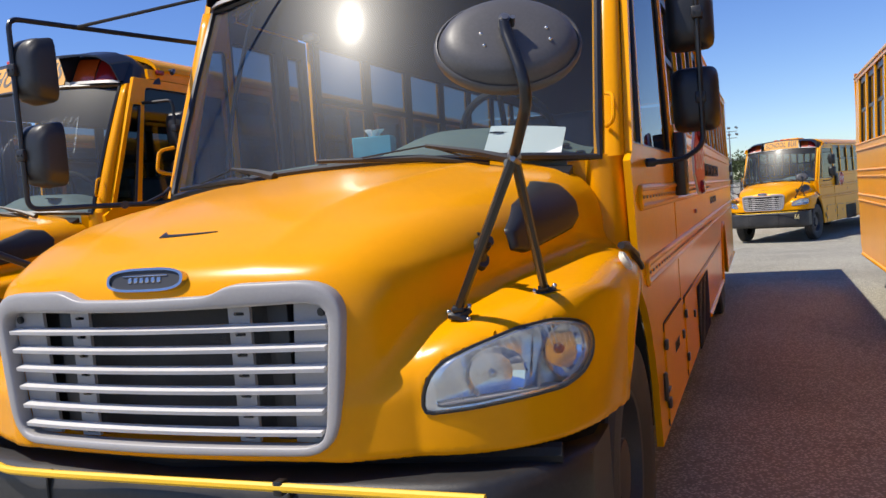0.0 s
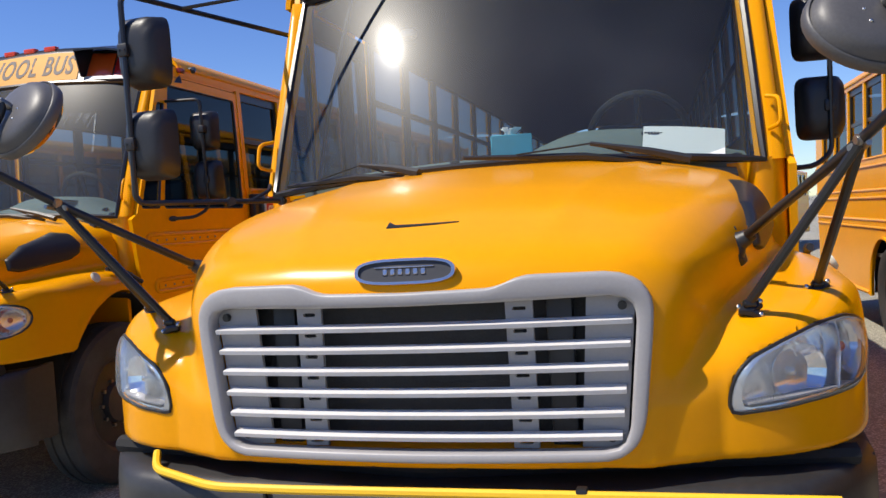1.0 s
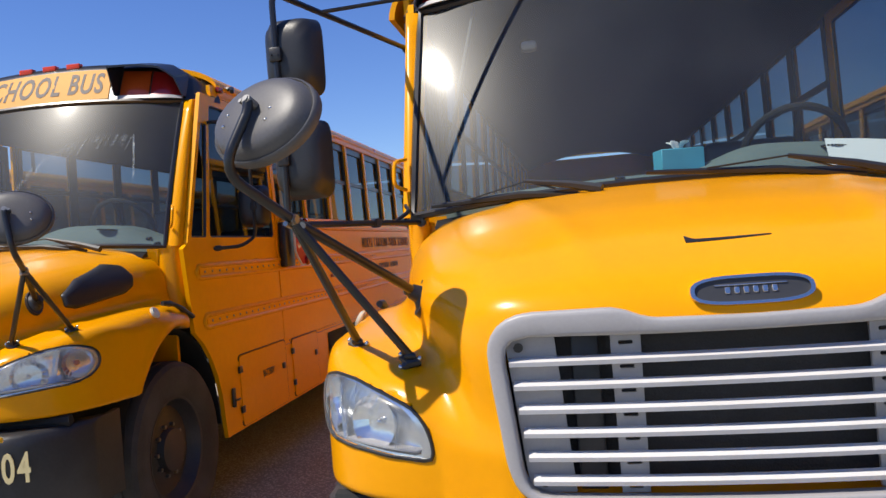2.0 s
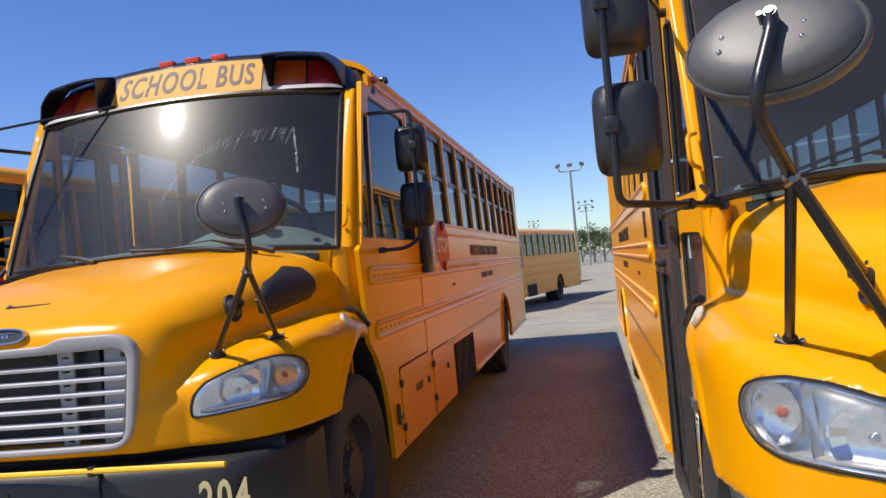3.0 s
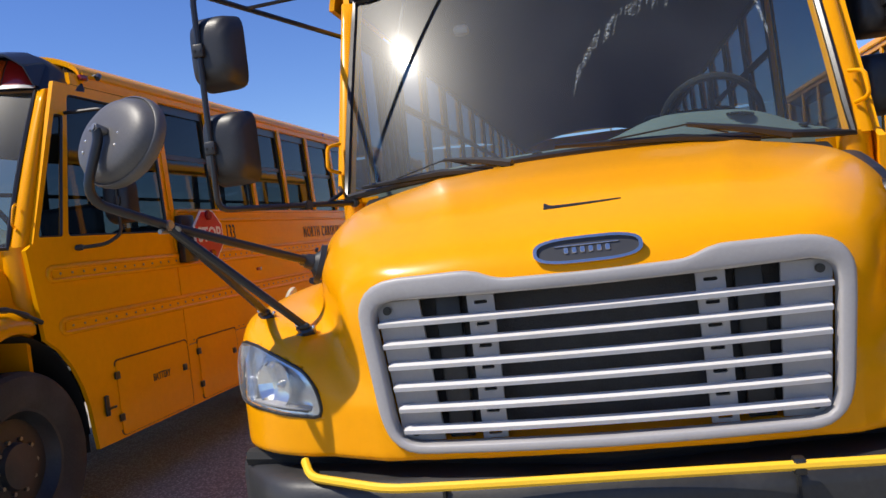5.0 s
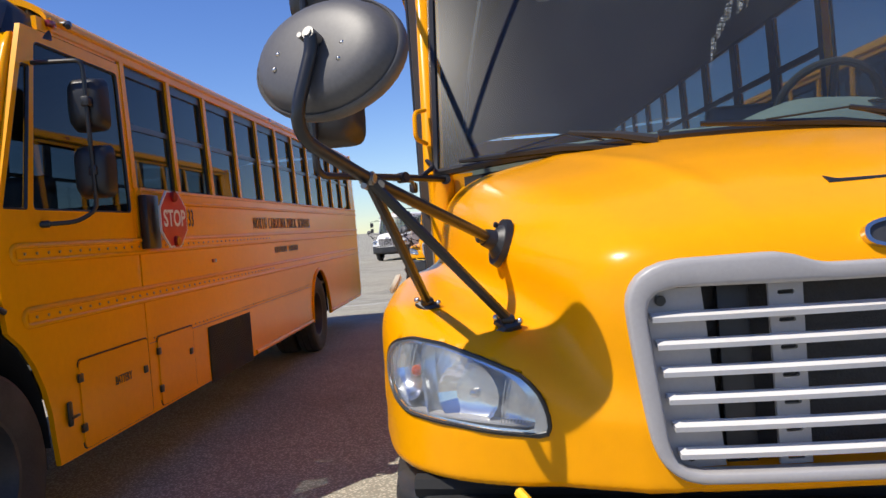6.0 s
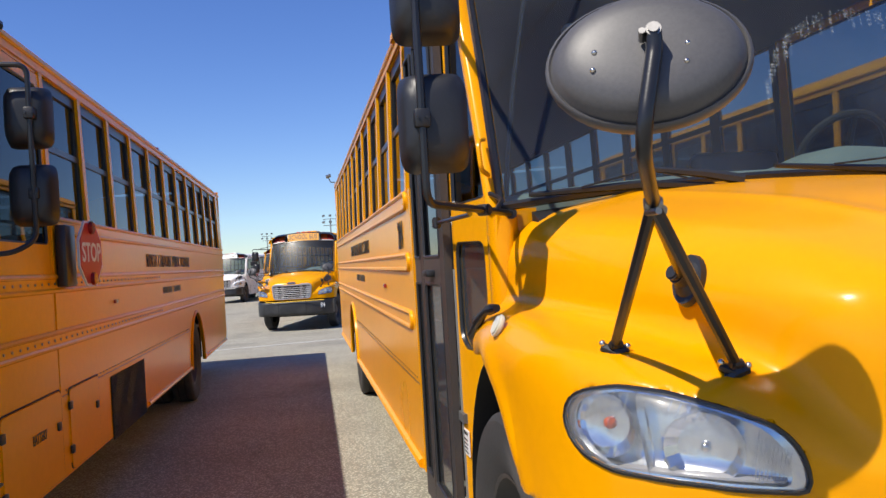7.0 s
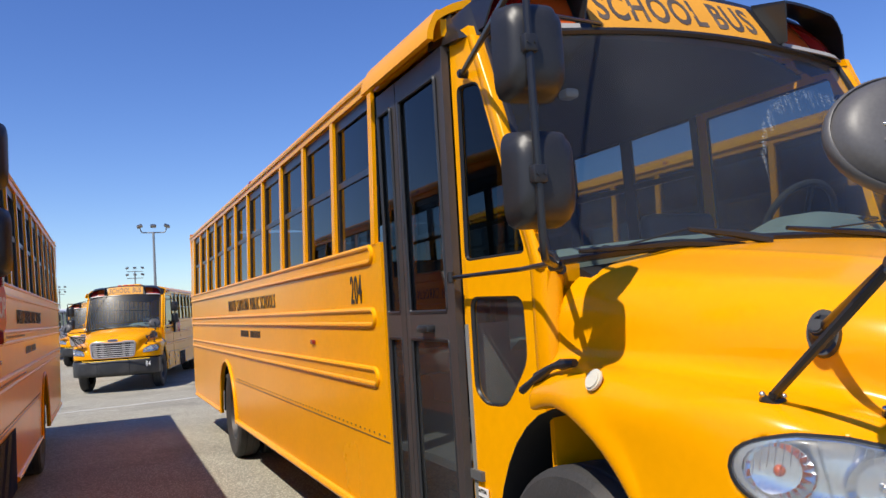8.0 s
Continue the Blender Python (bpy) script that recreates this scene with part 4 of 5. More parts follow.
    box(bm, -0.28, 0.28, 2.75, 3.35, 3.16, 3.27, 0.03, 3)
    part("roof_hatch", bm, SIDE_YELLOW, bus, "low yellow roof hatch")
    bm = bmesh.new()
    tube(bm, arc_path([(1.17, 2.36, 2.99), (1.25, 2.36, 3.0), (1.27, 2.30, 2.96)], 0.03), 0.017, 8)
    part("roof_hook", bm, SATIN, bus)
    # ---- front cap ----
    def cap_at(u, v):
        q = 2 * u - 1
        x = q * (1.17 - 0.05 * v)
        y = 1.832 + 0.14 * v + 0.045 * q * q + 0.33 * max(0, abs(q) - 0.84) ** 1.5 / 0.064 * 0.25 + 0.04 * v * v
        return Vector((x, y, 2.905 - 0.055 * q * q + (0.305 - 0.05 * q * q - 0.10 * max(0, abs(q) - 0.86) / 0.14) * v))
    bm = bmesh.new()
    slab(bm, cap_at, 40, 8, (0, 0.10, 0))
    cap = part("front_cap", bm, SATIN, bus, "glossy black front roof cap", 60)
    for s in (-1, 1):
        bm = bmesh.new()
        slab(bm, lambda u, v: cap_at(0.5 + s * 0.5, v) * (1 - u) + Vector((s * (1.205 - 0.13 * v * v), 2.23, 2.87 + 0.20 * v)) * u, 5, 6, (-s * 0.03, 0.02, 0))
        part("cap_corner", bm, SATIN, cap, angle=60)
    bm = bmesh.new()
    slab(bm, lambda u, v: cap_at(0.5 + (u - 0.5) * (1.07 / 2.30), 0.06 + 0.80 * v) + Vector((0, -0.008, 0)), 12, 4, (0, 0.006, 0))
    sign = part("sign_board", bm, SIGN_YELLOW, cap, "yellow school bus sign board")
    sgn = words("sign_letters", "SCHOOL BUS", 0.225, Matrix.Identity(4), FADED, sign, "SCHOOL BUS in worn black capitals", 0.001, 0.655, 1.12)
    me = sgn.data
    for v in me.vertices:
        c = cap_at(0.5 + v.co.x / 2.30, 0.46 + v.co.y / 0.30)
        v.co = c + Vector((0, -0.0095 - v.co.z, 0))
    for k in (-1, 0, 1):
        bm = bmesh.new()
        c = cap_at(0.5 + k * 0.196 / 2.3, 1.0) + Vector((0, 0.005, 0.004))
        box(bm, c.x - 0.052, c.x + 0.052, c.y - 0.02, c.y + 0.03, c.z - 0.022, c.z + 0.016, 0.004)
        part("marker_lamp", bm, ROOF_LAMP, cap, "orange-red roof marker lamp")
    for s in (-1, 1):
        # hooded warning lamps: outer red, inner amber
        bm = bmesh.new()
        def visor(u, v):
            b = cap_at(0.5 + s * (0.60 + 0.47 * u) / 2.3, 0.97 - 0.07 * (2 * u - 1) ** 2)
            return b + Vector((0, -0.225 * v, -0.055 * v + 0.008))
        slab(bm, visor, 10, 3, (0, 0, 0.014))
        for uu in (0, 1):
            pts = [visor(uu, 0), visor(uu, 1), cap_at(0.5 + s * (0.60 + 0.47 * uu) / 2.3, 0.10) + Vector((0, -0.05, 0)), cap_at(0.5 + s * (0.60 + 0.47 * uu) / 2.3, 0.10)]
            vs = [bm.verts.new(p) for p in pts] + [bm.verts.new(p + Vector((0.008 * s, 0, 0))) for p in pts]
            bm.faces.new(vs[:4]); bm.faces.new(vs[:3:-1])
            for k in range(4):
                bm.faces.new((vs[k], vs[(k + 1) % 4], vs[4 + (k + 1) % 4], vs[4 + k]))
        hoodv = part("lamp_visor", bm, SATIN, cap, "black lamp visor")
        for a, b, mt in ((0.62, 0.83, AMBER), (0.845, 1.05, RED)):
            bm = bmesh.new()
            slab(bm, lambda u, v: cap_at(0.5 + s * (a + (b - a) * u) / 2.3, 0.10 + 0.70 * v) + Vector((0, -0.006 - 0.012 * math.sin(math.pi * u) * math.sin(math.pi * v), 0)), 8, 6, (0, 0.01, 0))
            part("warning_lamp", bm, mt, hoodv, "red warning lamp" if mt is RED else "amber warning lamp")
        bm = bmesh.new()
        slab(bm, lambda u, v: cap_at(0.5 + s * (0.61 + 0.45 * u) / 2.3, 0.02 + 0.09 * v) + Vector((0, -0.02, 0)), 8, 1, (0, 0.015, 0))
        part("lamp_sill", bm, GREY, hoodv)
    # ---- passenger door ----
    for ya, yb in ((2.105, 2.715), (2.725, 3.018)):
        bm = bmesh.new()
        wd = 0.07 if yb - ya > 0.4 else 0.05
        holes = [rounded([(ya + wd, 1.66), (yb - wd, 1.66), (yb - wd, 2.74), (ya + wd, 2.74)], 0.02), rounded([(ya + wd, 0.50), (yb - wd, 0.50), (yb - wd, 1.53), (ya + wd, 1.53)], 0.02)]
        sheet(bm, [(ya, 0.36), (yb, 0.36), (yb, 2.86), (ya, 2.86)], holes, lambda y, z: (-1.212 + 0.02 * max(0, z - 2.05), y, z), (0.035, 0, 0))
        leaf = part("door_leaf", bm, DOOR, bus, "charcoal folding entrance door leaf")
        for hl in holes:
            bm = bmesh.new()
            pane(bm, hl, lambda y, z: (-1.196, y, z))
            pn = part("pane", bm, TINTED if hl is holes[0] else DOOR_GLASS, leaf)
            bm = bmesh.new()
            tube(bm, [(-1.206, y, z) for y, z in hl + hl[:1]], 0.011, 6)
            part("pane_seal", bm, BLACK, pn)
    bm = bmesh.new()
    box(bm, -1.255, -1.20, 2.33, 2.47, 1.565, 1.60, 0.012)
    part("door_handle", bm, BLACK, bus)
    bm = bmesh.new()
    slab(bm, lambda u, v: (-1.215 - 0.055 * math.sin(math.pi * v * 0.5), 2.08 + 0.98 * u, 3.02 - 0.14 * v), 4, 4, (0.03, 0, 0))
    part("door_header", bm, SIDE_YELLOW, bus, "yellow header over the entrance door", 60)
    bm = bmesh.new()
    tube(bm, arc_path([(-1.10, 2.2, 0.95), (-1.10, 2.22, 1.45), (-1.08, 2.5, 1.85)], 0.1), 0.014, 8)
    part("grab_rail", bm, STEEL, bus, "bent steel step rail")
    # step well behind the entrance door
    bm = bmesh.new()
    for k, (xa, z) in enumerate(((-1.17, 0.40), (-0.90, 0.66))):
        box(bm, xa, -0.62, 2.10, 3.02, z - 0.03, z, 0.006)
        box(bm, xa + 0.27, xa + 0.29, 2.10, 3.02, z, z + 0.27)
    box(bm, -1.17, -0.62, 2.06, 2.09, 0.38, 1.60)
    part("step_well", bm, STEP, bus, "grey metal entrance steps")
    # ---- driver's side hatches ----
    for ya, yb, za, zb in ((2.16, 3.10, 0.49, 1.0), (3.27, 3.95, 0.49, 0.98)):
        bm = bmesh.new()
        sheet(bm, rounded([(ya, za), (yb, za), (yb, zb), (ya, zb)], 0.04), [], lambda y, z: (1.226, y, z), (-0.03, 0, 0))
        hatch = part("hatch", bm, SIDE_YELLOW, bus, "yellow side hatch")
        bm = bmesh.new()
        tube(bm, [(1.219, y, z) for y, z in rounded([(ya - 0.008, za), (yb + 0.008, za), (yb + 0.008, zb + 0.008), (ya - 0.008, zb + 0.008)], 0.04)], 0.005, 5)
        part("hatch_gap", bm, DARK, hatch)
        for z in (za + 0.1, zb - 0.12):
            bm = bmesh.new()
            box(bm, 1.222, 1.24, ya - 0.03, ya + 0.02, z, z + 0.05, 0.005)
            part("hinge", bm, SATIN, hatch)
        bm = bmesh.new()
        box(bm, 1.224, 1.24, yb - 0.10, yb - 0.05, (za + zb) / 2 + 0.03, (za + zb) / 2 + 0.08, 0.006)
        part("hatch_lock", bm, SATIN, hatch)
    bm = bmesh.new()
    box(bm, 1.224, 1.245, 1.985, 2.025, 0.66, 0.80, 0.01)
    box(bm, 1.235, 1.25, 2.0, 2.09, 0.70, 0.715, 0.004)
    part("tank_latch", bm, SATIN, bus)
    bm = bmesh.new()
    box(bm, 1.221, 1.2235, 4.30, 5.50, 0.45, 0.92)
    vent = part("vent_mesh", bm, DARK, bus, "black expanded-metal vent")
    bm = bmesh.new()
    n = 30
    for k in range(-12, n + 1):
        for sg in (1, -1):
            a0 = 4.30 + k * 0.04
            p0, p1 = (a0, 0.45), (a0 + 0.47, 0.92)
            if sg < 0:
                p0, p1 = (a0 + 0.47, 0.45), (a0, 0.92)
            pts = []
            for (ya, za), (yb, zb) in ((p0, p1),):
                d = (yb - ya, zb - za)
                t0, t1 = 0.0, 1.0
                ts = sorted(((4.31 - ya) / d[0], (5.49 - ya) / d[0]))
                t0, t1 = max(0, ts[0]), min(1, ts[1])
                if t1 - t0 > 0.02:
                    pts = [(1.226, ya + d[0] * t0, za + d[1] * t0), (1.226, ya + d[0] * t1, za + d[1] * t1)]
            if pts:
                tube(bm, pts, 0.0045, 4)
    part("vent_lattice", bm, RIM, vent)
    # ---- stop arm ----
    bm = bmesh.new()
    box(bm, 1.225, 1.29, 3.14, 3.34, 1.62, 2.0, 0.01)
    arm = part("stop_arm", bm, SATIN, bus, "black folded stop arm box")
    R = 0.225
    swing = lambda y, z, x: Matrix.Translation((1.30, 3.24, 1.825)) @ Matrix.Rotation(radians(-4), 4, "Z") @ Vector((x, y, z))
    octo = [(R * math.cos(math.pi / 8 + k * math.pi / 4), R * math.sin(math.pi / 8 + k * math.pi / 4)) for k in range(8)]
    bm = bmesh.new()
    sheet(bm, octo, [], lambda u, v: swing(0.215 + u, v, 0.035), (-0.012, 0, 0))
    blade = part("stop_sign", bm, WHITE, arm, "red octagonal stop sign with white letters")
    bm = bmesh.new()
    sheet(bm, [(u * 0.93, v * 0.93) for u, v in octo], [], lambda u, v: swing(0.215 + u, v, 0.039), (-0.004, 0, 0))
    part("sign_face", bm, STOP_RED, blade)
    words("stop_letters", "STOP", 0.17, Matrix.Translation(swing(0.215, 0, 0.0405)) @ Matrix.Rotation(radians(86), 4, "Z") @ Matrix.Rotation(radians(90), 4, "X"), WHITE, blade, "", 0.001, 0.85)
    for dz in (-0.165, 0.165):
        bm = bmesh.new()
        disc(bm, swing(0.215, dz, 0.047), swing(0, 0, 1) - swing(0, 0, 0), 0.042, 0.03, 18, 0.008)
        part("stop_lamp", bm, RED, blade, "red stop lamp")
    # ---- wheels ----
    def wheel(x, y, steer=0.0, dual=False):
        s = 1 if x > 0 else -1
        M = Matrix.Translation((x, y, 0.552 if not dual else 0.53)) @ Matrix.Rotation(steer, 4, "Z") @ Matrix.Diagonal((1, 1.09, 1.09, 1) if not dual else (1, 1.045, 1.045, 1))
        bm = bmesh.new()
        prof = [(0.30, 0.10), (0.36, 0.128), (0.43, 0.135), (0.475, 0.128), (0.498, 0.108), (0.505, 0.08), (0.505, 0.050), (0.494, 0.046), (0.494, 0.036), (0.505, 0.032), (0.505, -0.032), (0.494, -0.036), (0.494, -0.046), (0.505, -0.050), (0.505, -0.08), (0.498, -0.108), (0.475, -0.128), (0.43, -0.135), (0.36, -0.128), (0.30, -0.10)]
        n = 48
        rings = [[bm.verts.new(M @ Vector((w * s, r * math.cos(t), r * math.sin(t)))) for r, w in prof] for t in (2 * math.pi * k / n for k in range(n))]
        for a, b in zip(rings, rings[1:] + rings[:1]):
            for k in range(len(prof) - 1):
                bm.faces.new((a[k], a[k + 1], b[k + 1], b[k]))
        wh = part("wheel", finish(bm, "tyre", RUBBER, 30), RUBBER, bus, "black road wheel with a worn tyre")
        bm = bmesh.new()
        prof = [(0.305, 0.105), (0.29, 0.10), (0.275, 0.06), (0.25, 0.02 if not dual else -0.04), (0.16, 0.035 if not dual else -0.05), (0.13, 0.04 if not dual else -0.05), (0.12, 0.08 if not dual else 0.02), (0.06, 0.09 if not dual else 0.03), (0.001, 0.09 if not dual else 0.03)]
        rings = [[bm.verts.new(M @ Vector((w * s, r * math.cos(t), r * math.sin(t)))) for r, w in prof] for t in (2 * math.pi * k / 32 for k in range(32))]
        for a, b in zip(rings, rings[1:] + rings[:1]):
            for k in range(len(prof) - 1):
                bm.faces.new((a[k], a[k + 1], b[k + 1], b[k]))
        rim = part("rim", bm, RIM, wh)
        bm = bmesh.new()
        for k in range(10):
            t = 2 * math.pi * k / 10
            disc(bm, M @ Vector(((0.045 if not dual else -0.035) * s, 0.145 * math.cos(t), 0.145 * math.sin(t))), M.to_3x3() @ Vector((1, 0, 0)), 0.013, 0.03, 6)
        part("lug_nuts", bm, STEEL, rim)
    for s in (-1, 1):
        wheel(s * 1.06, WHEEL_Y)
        wheel(s * 1.05, REAR_Y, 0, True)
        wheel(s * 0.74, REAR_Y, 0, True)
        bm = bmesh.new()
        slab(bm, lambda u, v: (s * (0.70 + 0.485 * v), WHEEL_Y - 0.03 + 0.607 * math.cos(math.pi * (1 - u)), 0.58 + 0.727 * math.sin(math.pi * u)), 18, 2, (0, 0, 0.004))
        sheet(bm, [(WHEEL_Y - 0.03 + 0.66 * math.cos(math.pi * (1 - k / 16)), 0.55 + 0.80 * math.sin(math.pi * k / 16)) for k in range(17)], [], lambda y, z: (s * 0.735, y, z), (-s * 0.01, 0, 0))
        box(bm, min(s * 0.70, s * 1.12), max(s * 0.70, s * 1.12), 1.90, 1.93, 0.45, 1.0)
        part("wheel_well", bm, DARK, bus)
        bm = bmesh.new()
        slab(bm, lambda u, v: (s * (0.55 + 0.63 * v), REAR_Y + 0.62 * math.cos(math.pi * (1 - u)), 0.50 + 0.67 * math.sin(math.pi * u)), 14, 2, (0, 0, 0.02))
        part("wheel_well", bm, DARK, bus)
    # ---- interior ----
    bm = bmesh.new()
    def dash_at(u, v):
        q = 2 * u - 1
        hump = 0.095 * math.exp(-(((q * 1.06 - 0.55) / 0.36) ** 4))
        return Vector((q * 1.04, 1.35 + 0.15 * q * q + 0.42 * v, 1.872 - 0.05 * q * q + (0.055 + hump) * math.sin(math.pi * min(1, v * 2.6) * 0.5) - 0.25 * max(0, v - 0.8)))
    slab(bm, dash_at, 40, 10, (0, 0.0, -0.35))
    dash = part("dashboard", bm, DASH, bus, "grey-green moulded dashboard", 60)
    bm = bmesh.new()
    for k in range(9):
        w = 0.055 * math.sqrt(max(0.05, 1 - ((k - 4) / 4.6) ** 2))
        c = dash_at(0.5 + (0.672 + (k - 4) * 0.013) / 2.08, 0.22)
        box(bm, c.x - 0.004, c.x + 0.004, c.y - w, c.y + w, c.z - 0.0, c.z + 0.008)
    part("dash_vent", bm, DARK, dash)
    bm = bmesh.new()
    for x, y in ((0.93, 0.2), (1.0, 0.1), (-0.2, 0.2), (-0.8, 0.15)):
        c = dash_at(0.5 + x / 2.08, y)
        disc(bm, c + Vector((0, 0, 0.004)), (0, -0.3, 1), 0.022, 0.015, 14, 0.004)
    part("dash_button", bm, DARK, dash)
    M = Matrix.Translation((0.60, 1.83, 1.98)) @ Matrix.Rotation(radians(-62), 4, "X")
    bm = bmesh.new()
    tube(bm, [M @ Vector((0.225 * math.cos(t), 0.225 * math.sin(t), 0)) for t in (2 * math.pi * k / 32 for k in range(33))], 0.018, 8)
    for t in (0.3, math.pi - 0.3, -math.pi / 2):
        tube(bm, [M @ Vector((0, 0, -0.03)), M @ Vector((0.225 * math.cos(t), 0.225 * math.sin(t), 0))], 0.016, 6)
    part("steering_wheel", bm, DARK, bus, "black steering wheel")
    bm = bmesh.new()
    box(bm, 0.34, 0.86, 2.25, 2.75, 1.30, 1.44, 0.05, 3)
    box(bm, 0.34, 0.86, 2.68, 2.80, 1.40, 2.15, 0.05, 3)
    part("driver_seat", bm, SEAT, bus)
    seat_me = None
    for k in range(11):
        for s in (-1, 1):
            y = 3.75 + k * 0.76
            if seat_me is None:
                bm = bmesh.new()
                box(bm, -0.46, 0.46, 0.0, 0.12, 0.35, 1.02, 0.05, 2)
                box(bm, -0.46, 0.46, -0.40, 0.05, 0.30, 0.44, 0.05, 2)
                box(bm, -0.4, -0.36, -0.3, 0.05, 0.0, 0.32)
                box(bm, 0.36, 0.4, -0.3, 0.05, 0.0, 0.32)
                seat_me = finish(bm, "seat", SEAT)
            st = part("seat", seat_me, SEAT, bus)
            st.location = (s * 0.68, y, 0.97)
    bm = bmesh.new()
    slab(bm, lambda u, v: (-1.13 + 2.26 * u, 2.2 + 9.9 * v, 2.86 + 0.24 * math.sin(math.pi * u) ** 0.8), 12, 4, (0, 0, 0.02))
    part("headliner", bm, INSIDE, bus)
    bm = bmesh.new()
    box(bm, -0.60, -0.52, 2.02, 2.10, 2.63, 2.68, 0.02)
    part("dome_lamp", bm, GREY, bus)
    bm = bmesh.new()
    tube(bm, arc_path([(-1.0, 1.75, 1.85), (-0.93, 1.8, 2.3), (-0.80, 1.9, 2.85)], 0.2), 0.012, 6)
    part("cord", bm, SATIN, bus)
    return bus


def dress(bus, front_number, side_number, digits_mat, lettered=True, label=""):
    """Numbers and lettering of one bus, in the bus's own coordinates."""
    bus["label"] = label
    T, Rz, Rx = Matrix.Translation, lambda a: Matrix.Rotation(radians(a), 4, "Z"), Matrix.Rotation(radians(90), 4, "X")
    if front_number:
        words("bumper_number", front_number, 0.20, T((0.965, 0.044, 0.785)) @ Rz(15) @ Rx, digits_mat, bus, "painted fleet number", 0.003, 0.62, 1.18)
    if side_number:
        words("side_number", side_number, 0.24, T((-1.2215, 3.50, 1.80)) @ Rz(-90) @ Rx, INK, bus, "black fleet number", 0.002, 0.58, 1.12, 0.004)
        words("side_number", side_number, 0.20, T((1.2215, 4.10, 1.84)) @ Rz(90) @ Rx, INK, bus, "black fleet number", 0.002, 0.58, 1.12, 0.004)
    if lettered:
        for s, y in ((-1, 7.2), (1, 7.2)):
            words("side_lettering", "NORTH CAROLINA PUBLIC SCHOOLS", 0.175, T((s * 1.2215, y, 1.80)) @ Rz(90 * s) @ Rx, INK, bus, "black district lettering", 0.002, 0.70, 1.32, 0.0)
            bm = bmesh.new()
            for k in range(14):
                if k == 7:
                    continue
                yy = y - 0.55 + k * 0.08
                box(bm, s * 1.2205 - 0.002, s * 1.2205 + 0.002, yy, yy + 0.05, 1.47, 1.535)
            part("small_lettering", bm, INK, bus)
        words("battery_lettering", "BATTERY", 0.075, T((1.2275, 2.70, 0.80)) @ Rz(90) @ Rx, INK, bus, "", 0.001, 0.75)
        bm = bmesh.new()
        box(bm, -1.1685, -1.163, 1.97, 2.08, 0.79, 0.90)
        cs = part("caution_sticker", bm, WHITE, bus, "white caution sticker")
        words("caution_text", "CAUTION", 0.022, T((-1.1695, 2.025, 0.885)) @ Rz(-90) @ Rx, INK, cs, "", 0.0005, 0.9)
        bm = bmesh.new()
        for k in range(4):
            box(bm, -1.1700, -1.1683, 1.99, 2.06, 0.80 + k * 0.018, 0.807 + k * 0.018)
        part("caution_bars", bm, INK, cs)


# ---- ground ----
def ground_material():
    m = material("old_asphalt", (0.455, 0.425, 0.335), 0.9, vary=0.16, scale=0.9, bump=0.5, bump_scale=60.0, dirt=(0.27, 0.25, 0.20), dirt_amount=0.75)
    n, l = m.node_tree.nodes, m.node_tree.links
    b = n["Principled BSDF"]
    src = b.inputs["Base Color"].links[0].from_socket
    co = n["Texture Coordinate"]
    v = n.new("ShaderNodeTexVoronoi")
    v.inputs["Scale"].default_value = 48.0
    l.new(co.outputs["Object"], v.inputs["Vector"])
    mr = n.new("ShaderNodeMapRange")
    mr.inputs["From Max"].default_value = 0.55
    mr.inputs["To Min"].default_value, mr.inputs["To Max"].default_value = 1.45, 0.55
    l.new(v.outputs["Distance"], mr.inputs["Value"])
    mx = n.new("ShaderNodeMix")
    mx.data_type, mx.blend_type = "RGBA", "MULTIPLY"
    mx.inputs["Factor"].default_value = 1.0
    l.new(src, mx.inputs["A"])
    l.new(mr.outputs["Result"], mx.inputs["B"])
    crack = n.new("ShaderNodeTexVoronoi")
    crack.feature = "DISTANCE_TO_EDGE"
    crack.inputs["Scale"].default_value = 0.55
    warp = n.new("ShaderNodeTexNoise")
    warp.inputs["Scale"].default_value, warp.inputs["Detail"].default_value = 1.5, 6.0
    l.new(co.outputs["Object"], warp.inputs["Vector"])
    wm = n.new("ShaderNodeMix")
    wm.data_type = "RGBA"
    wm.inputs["Factor"].default_value = 0.35
    l.new(co.outputs["Object"], wm.inputs["A"])
    l.new(warp.outputs["Color"], wm.inputs["B"])
    l.new(wm.outputs["Result"], crack.inputs["Vector"])
    cr = n.new("ShaderNodeMapRange")
    cr.inputs["From Max"].default_value = 0.010
    cr.inputs["To Min"].default_value = 0.86
    l.new(crack.outputs["Distance"], cr.inputs["Value"])
    m2 = n.new("ShaderNodeMix")
    m2.data_type, m2.blend_type = "RGBA", "MULTIPLY"
    m2.inputs["Factor"].default_value = 1.0
    l.new(mx.outputs["Result"], m2.inputs["A"])
    l.new(cr.outputs["Result"], m2.inputs["B"])
    l.new(m2.outputs["Result"], b.inputs["Base Color"])
    return m


def ground_z(y):
    """The lot falls away gently behind the near row."""
    t = min(1.0, max(0.0, (y - 13.5) / 10.0))
    return -0.35 * t * t * (3 - 2 * t)


bm = bmesh.new()
R = [0, 3, 6, 8, 9, 10, 11, 12, 13, 14, 15, 16, 17, 18, 20, 23, 27, 32, 50, 80, 130, 220, 400, 800, 2500]
rings = [[bm.verts.new((0, 5, 0))]] + [[bm.verts.new((r * math.cos(t), 5 + r * math.sin(t), ground_z(5 + r * math.sin(t)))) for t in (2 * math.pi * k / 48 for k in range(48))] for r in R[1:]]
for k in range(48):
    bm.faces.new((rings[0][0], rings[1][k], rings[1][(k + 1) % 48]))
for a, b in zip(rings[1:], rings[2:]):
    for k in range(48):
        bm.faces.new((a[k], b[k], b[(k + 1) % 48], a[(k + 1) % 48]))
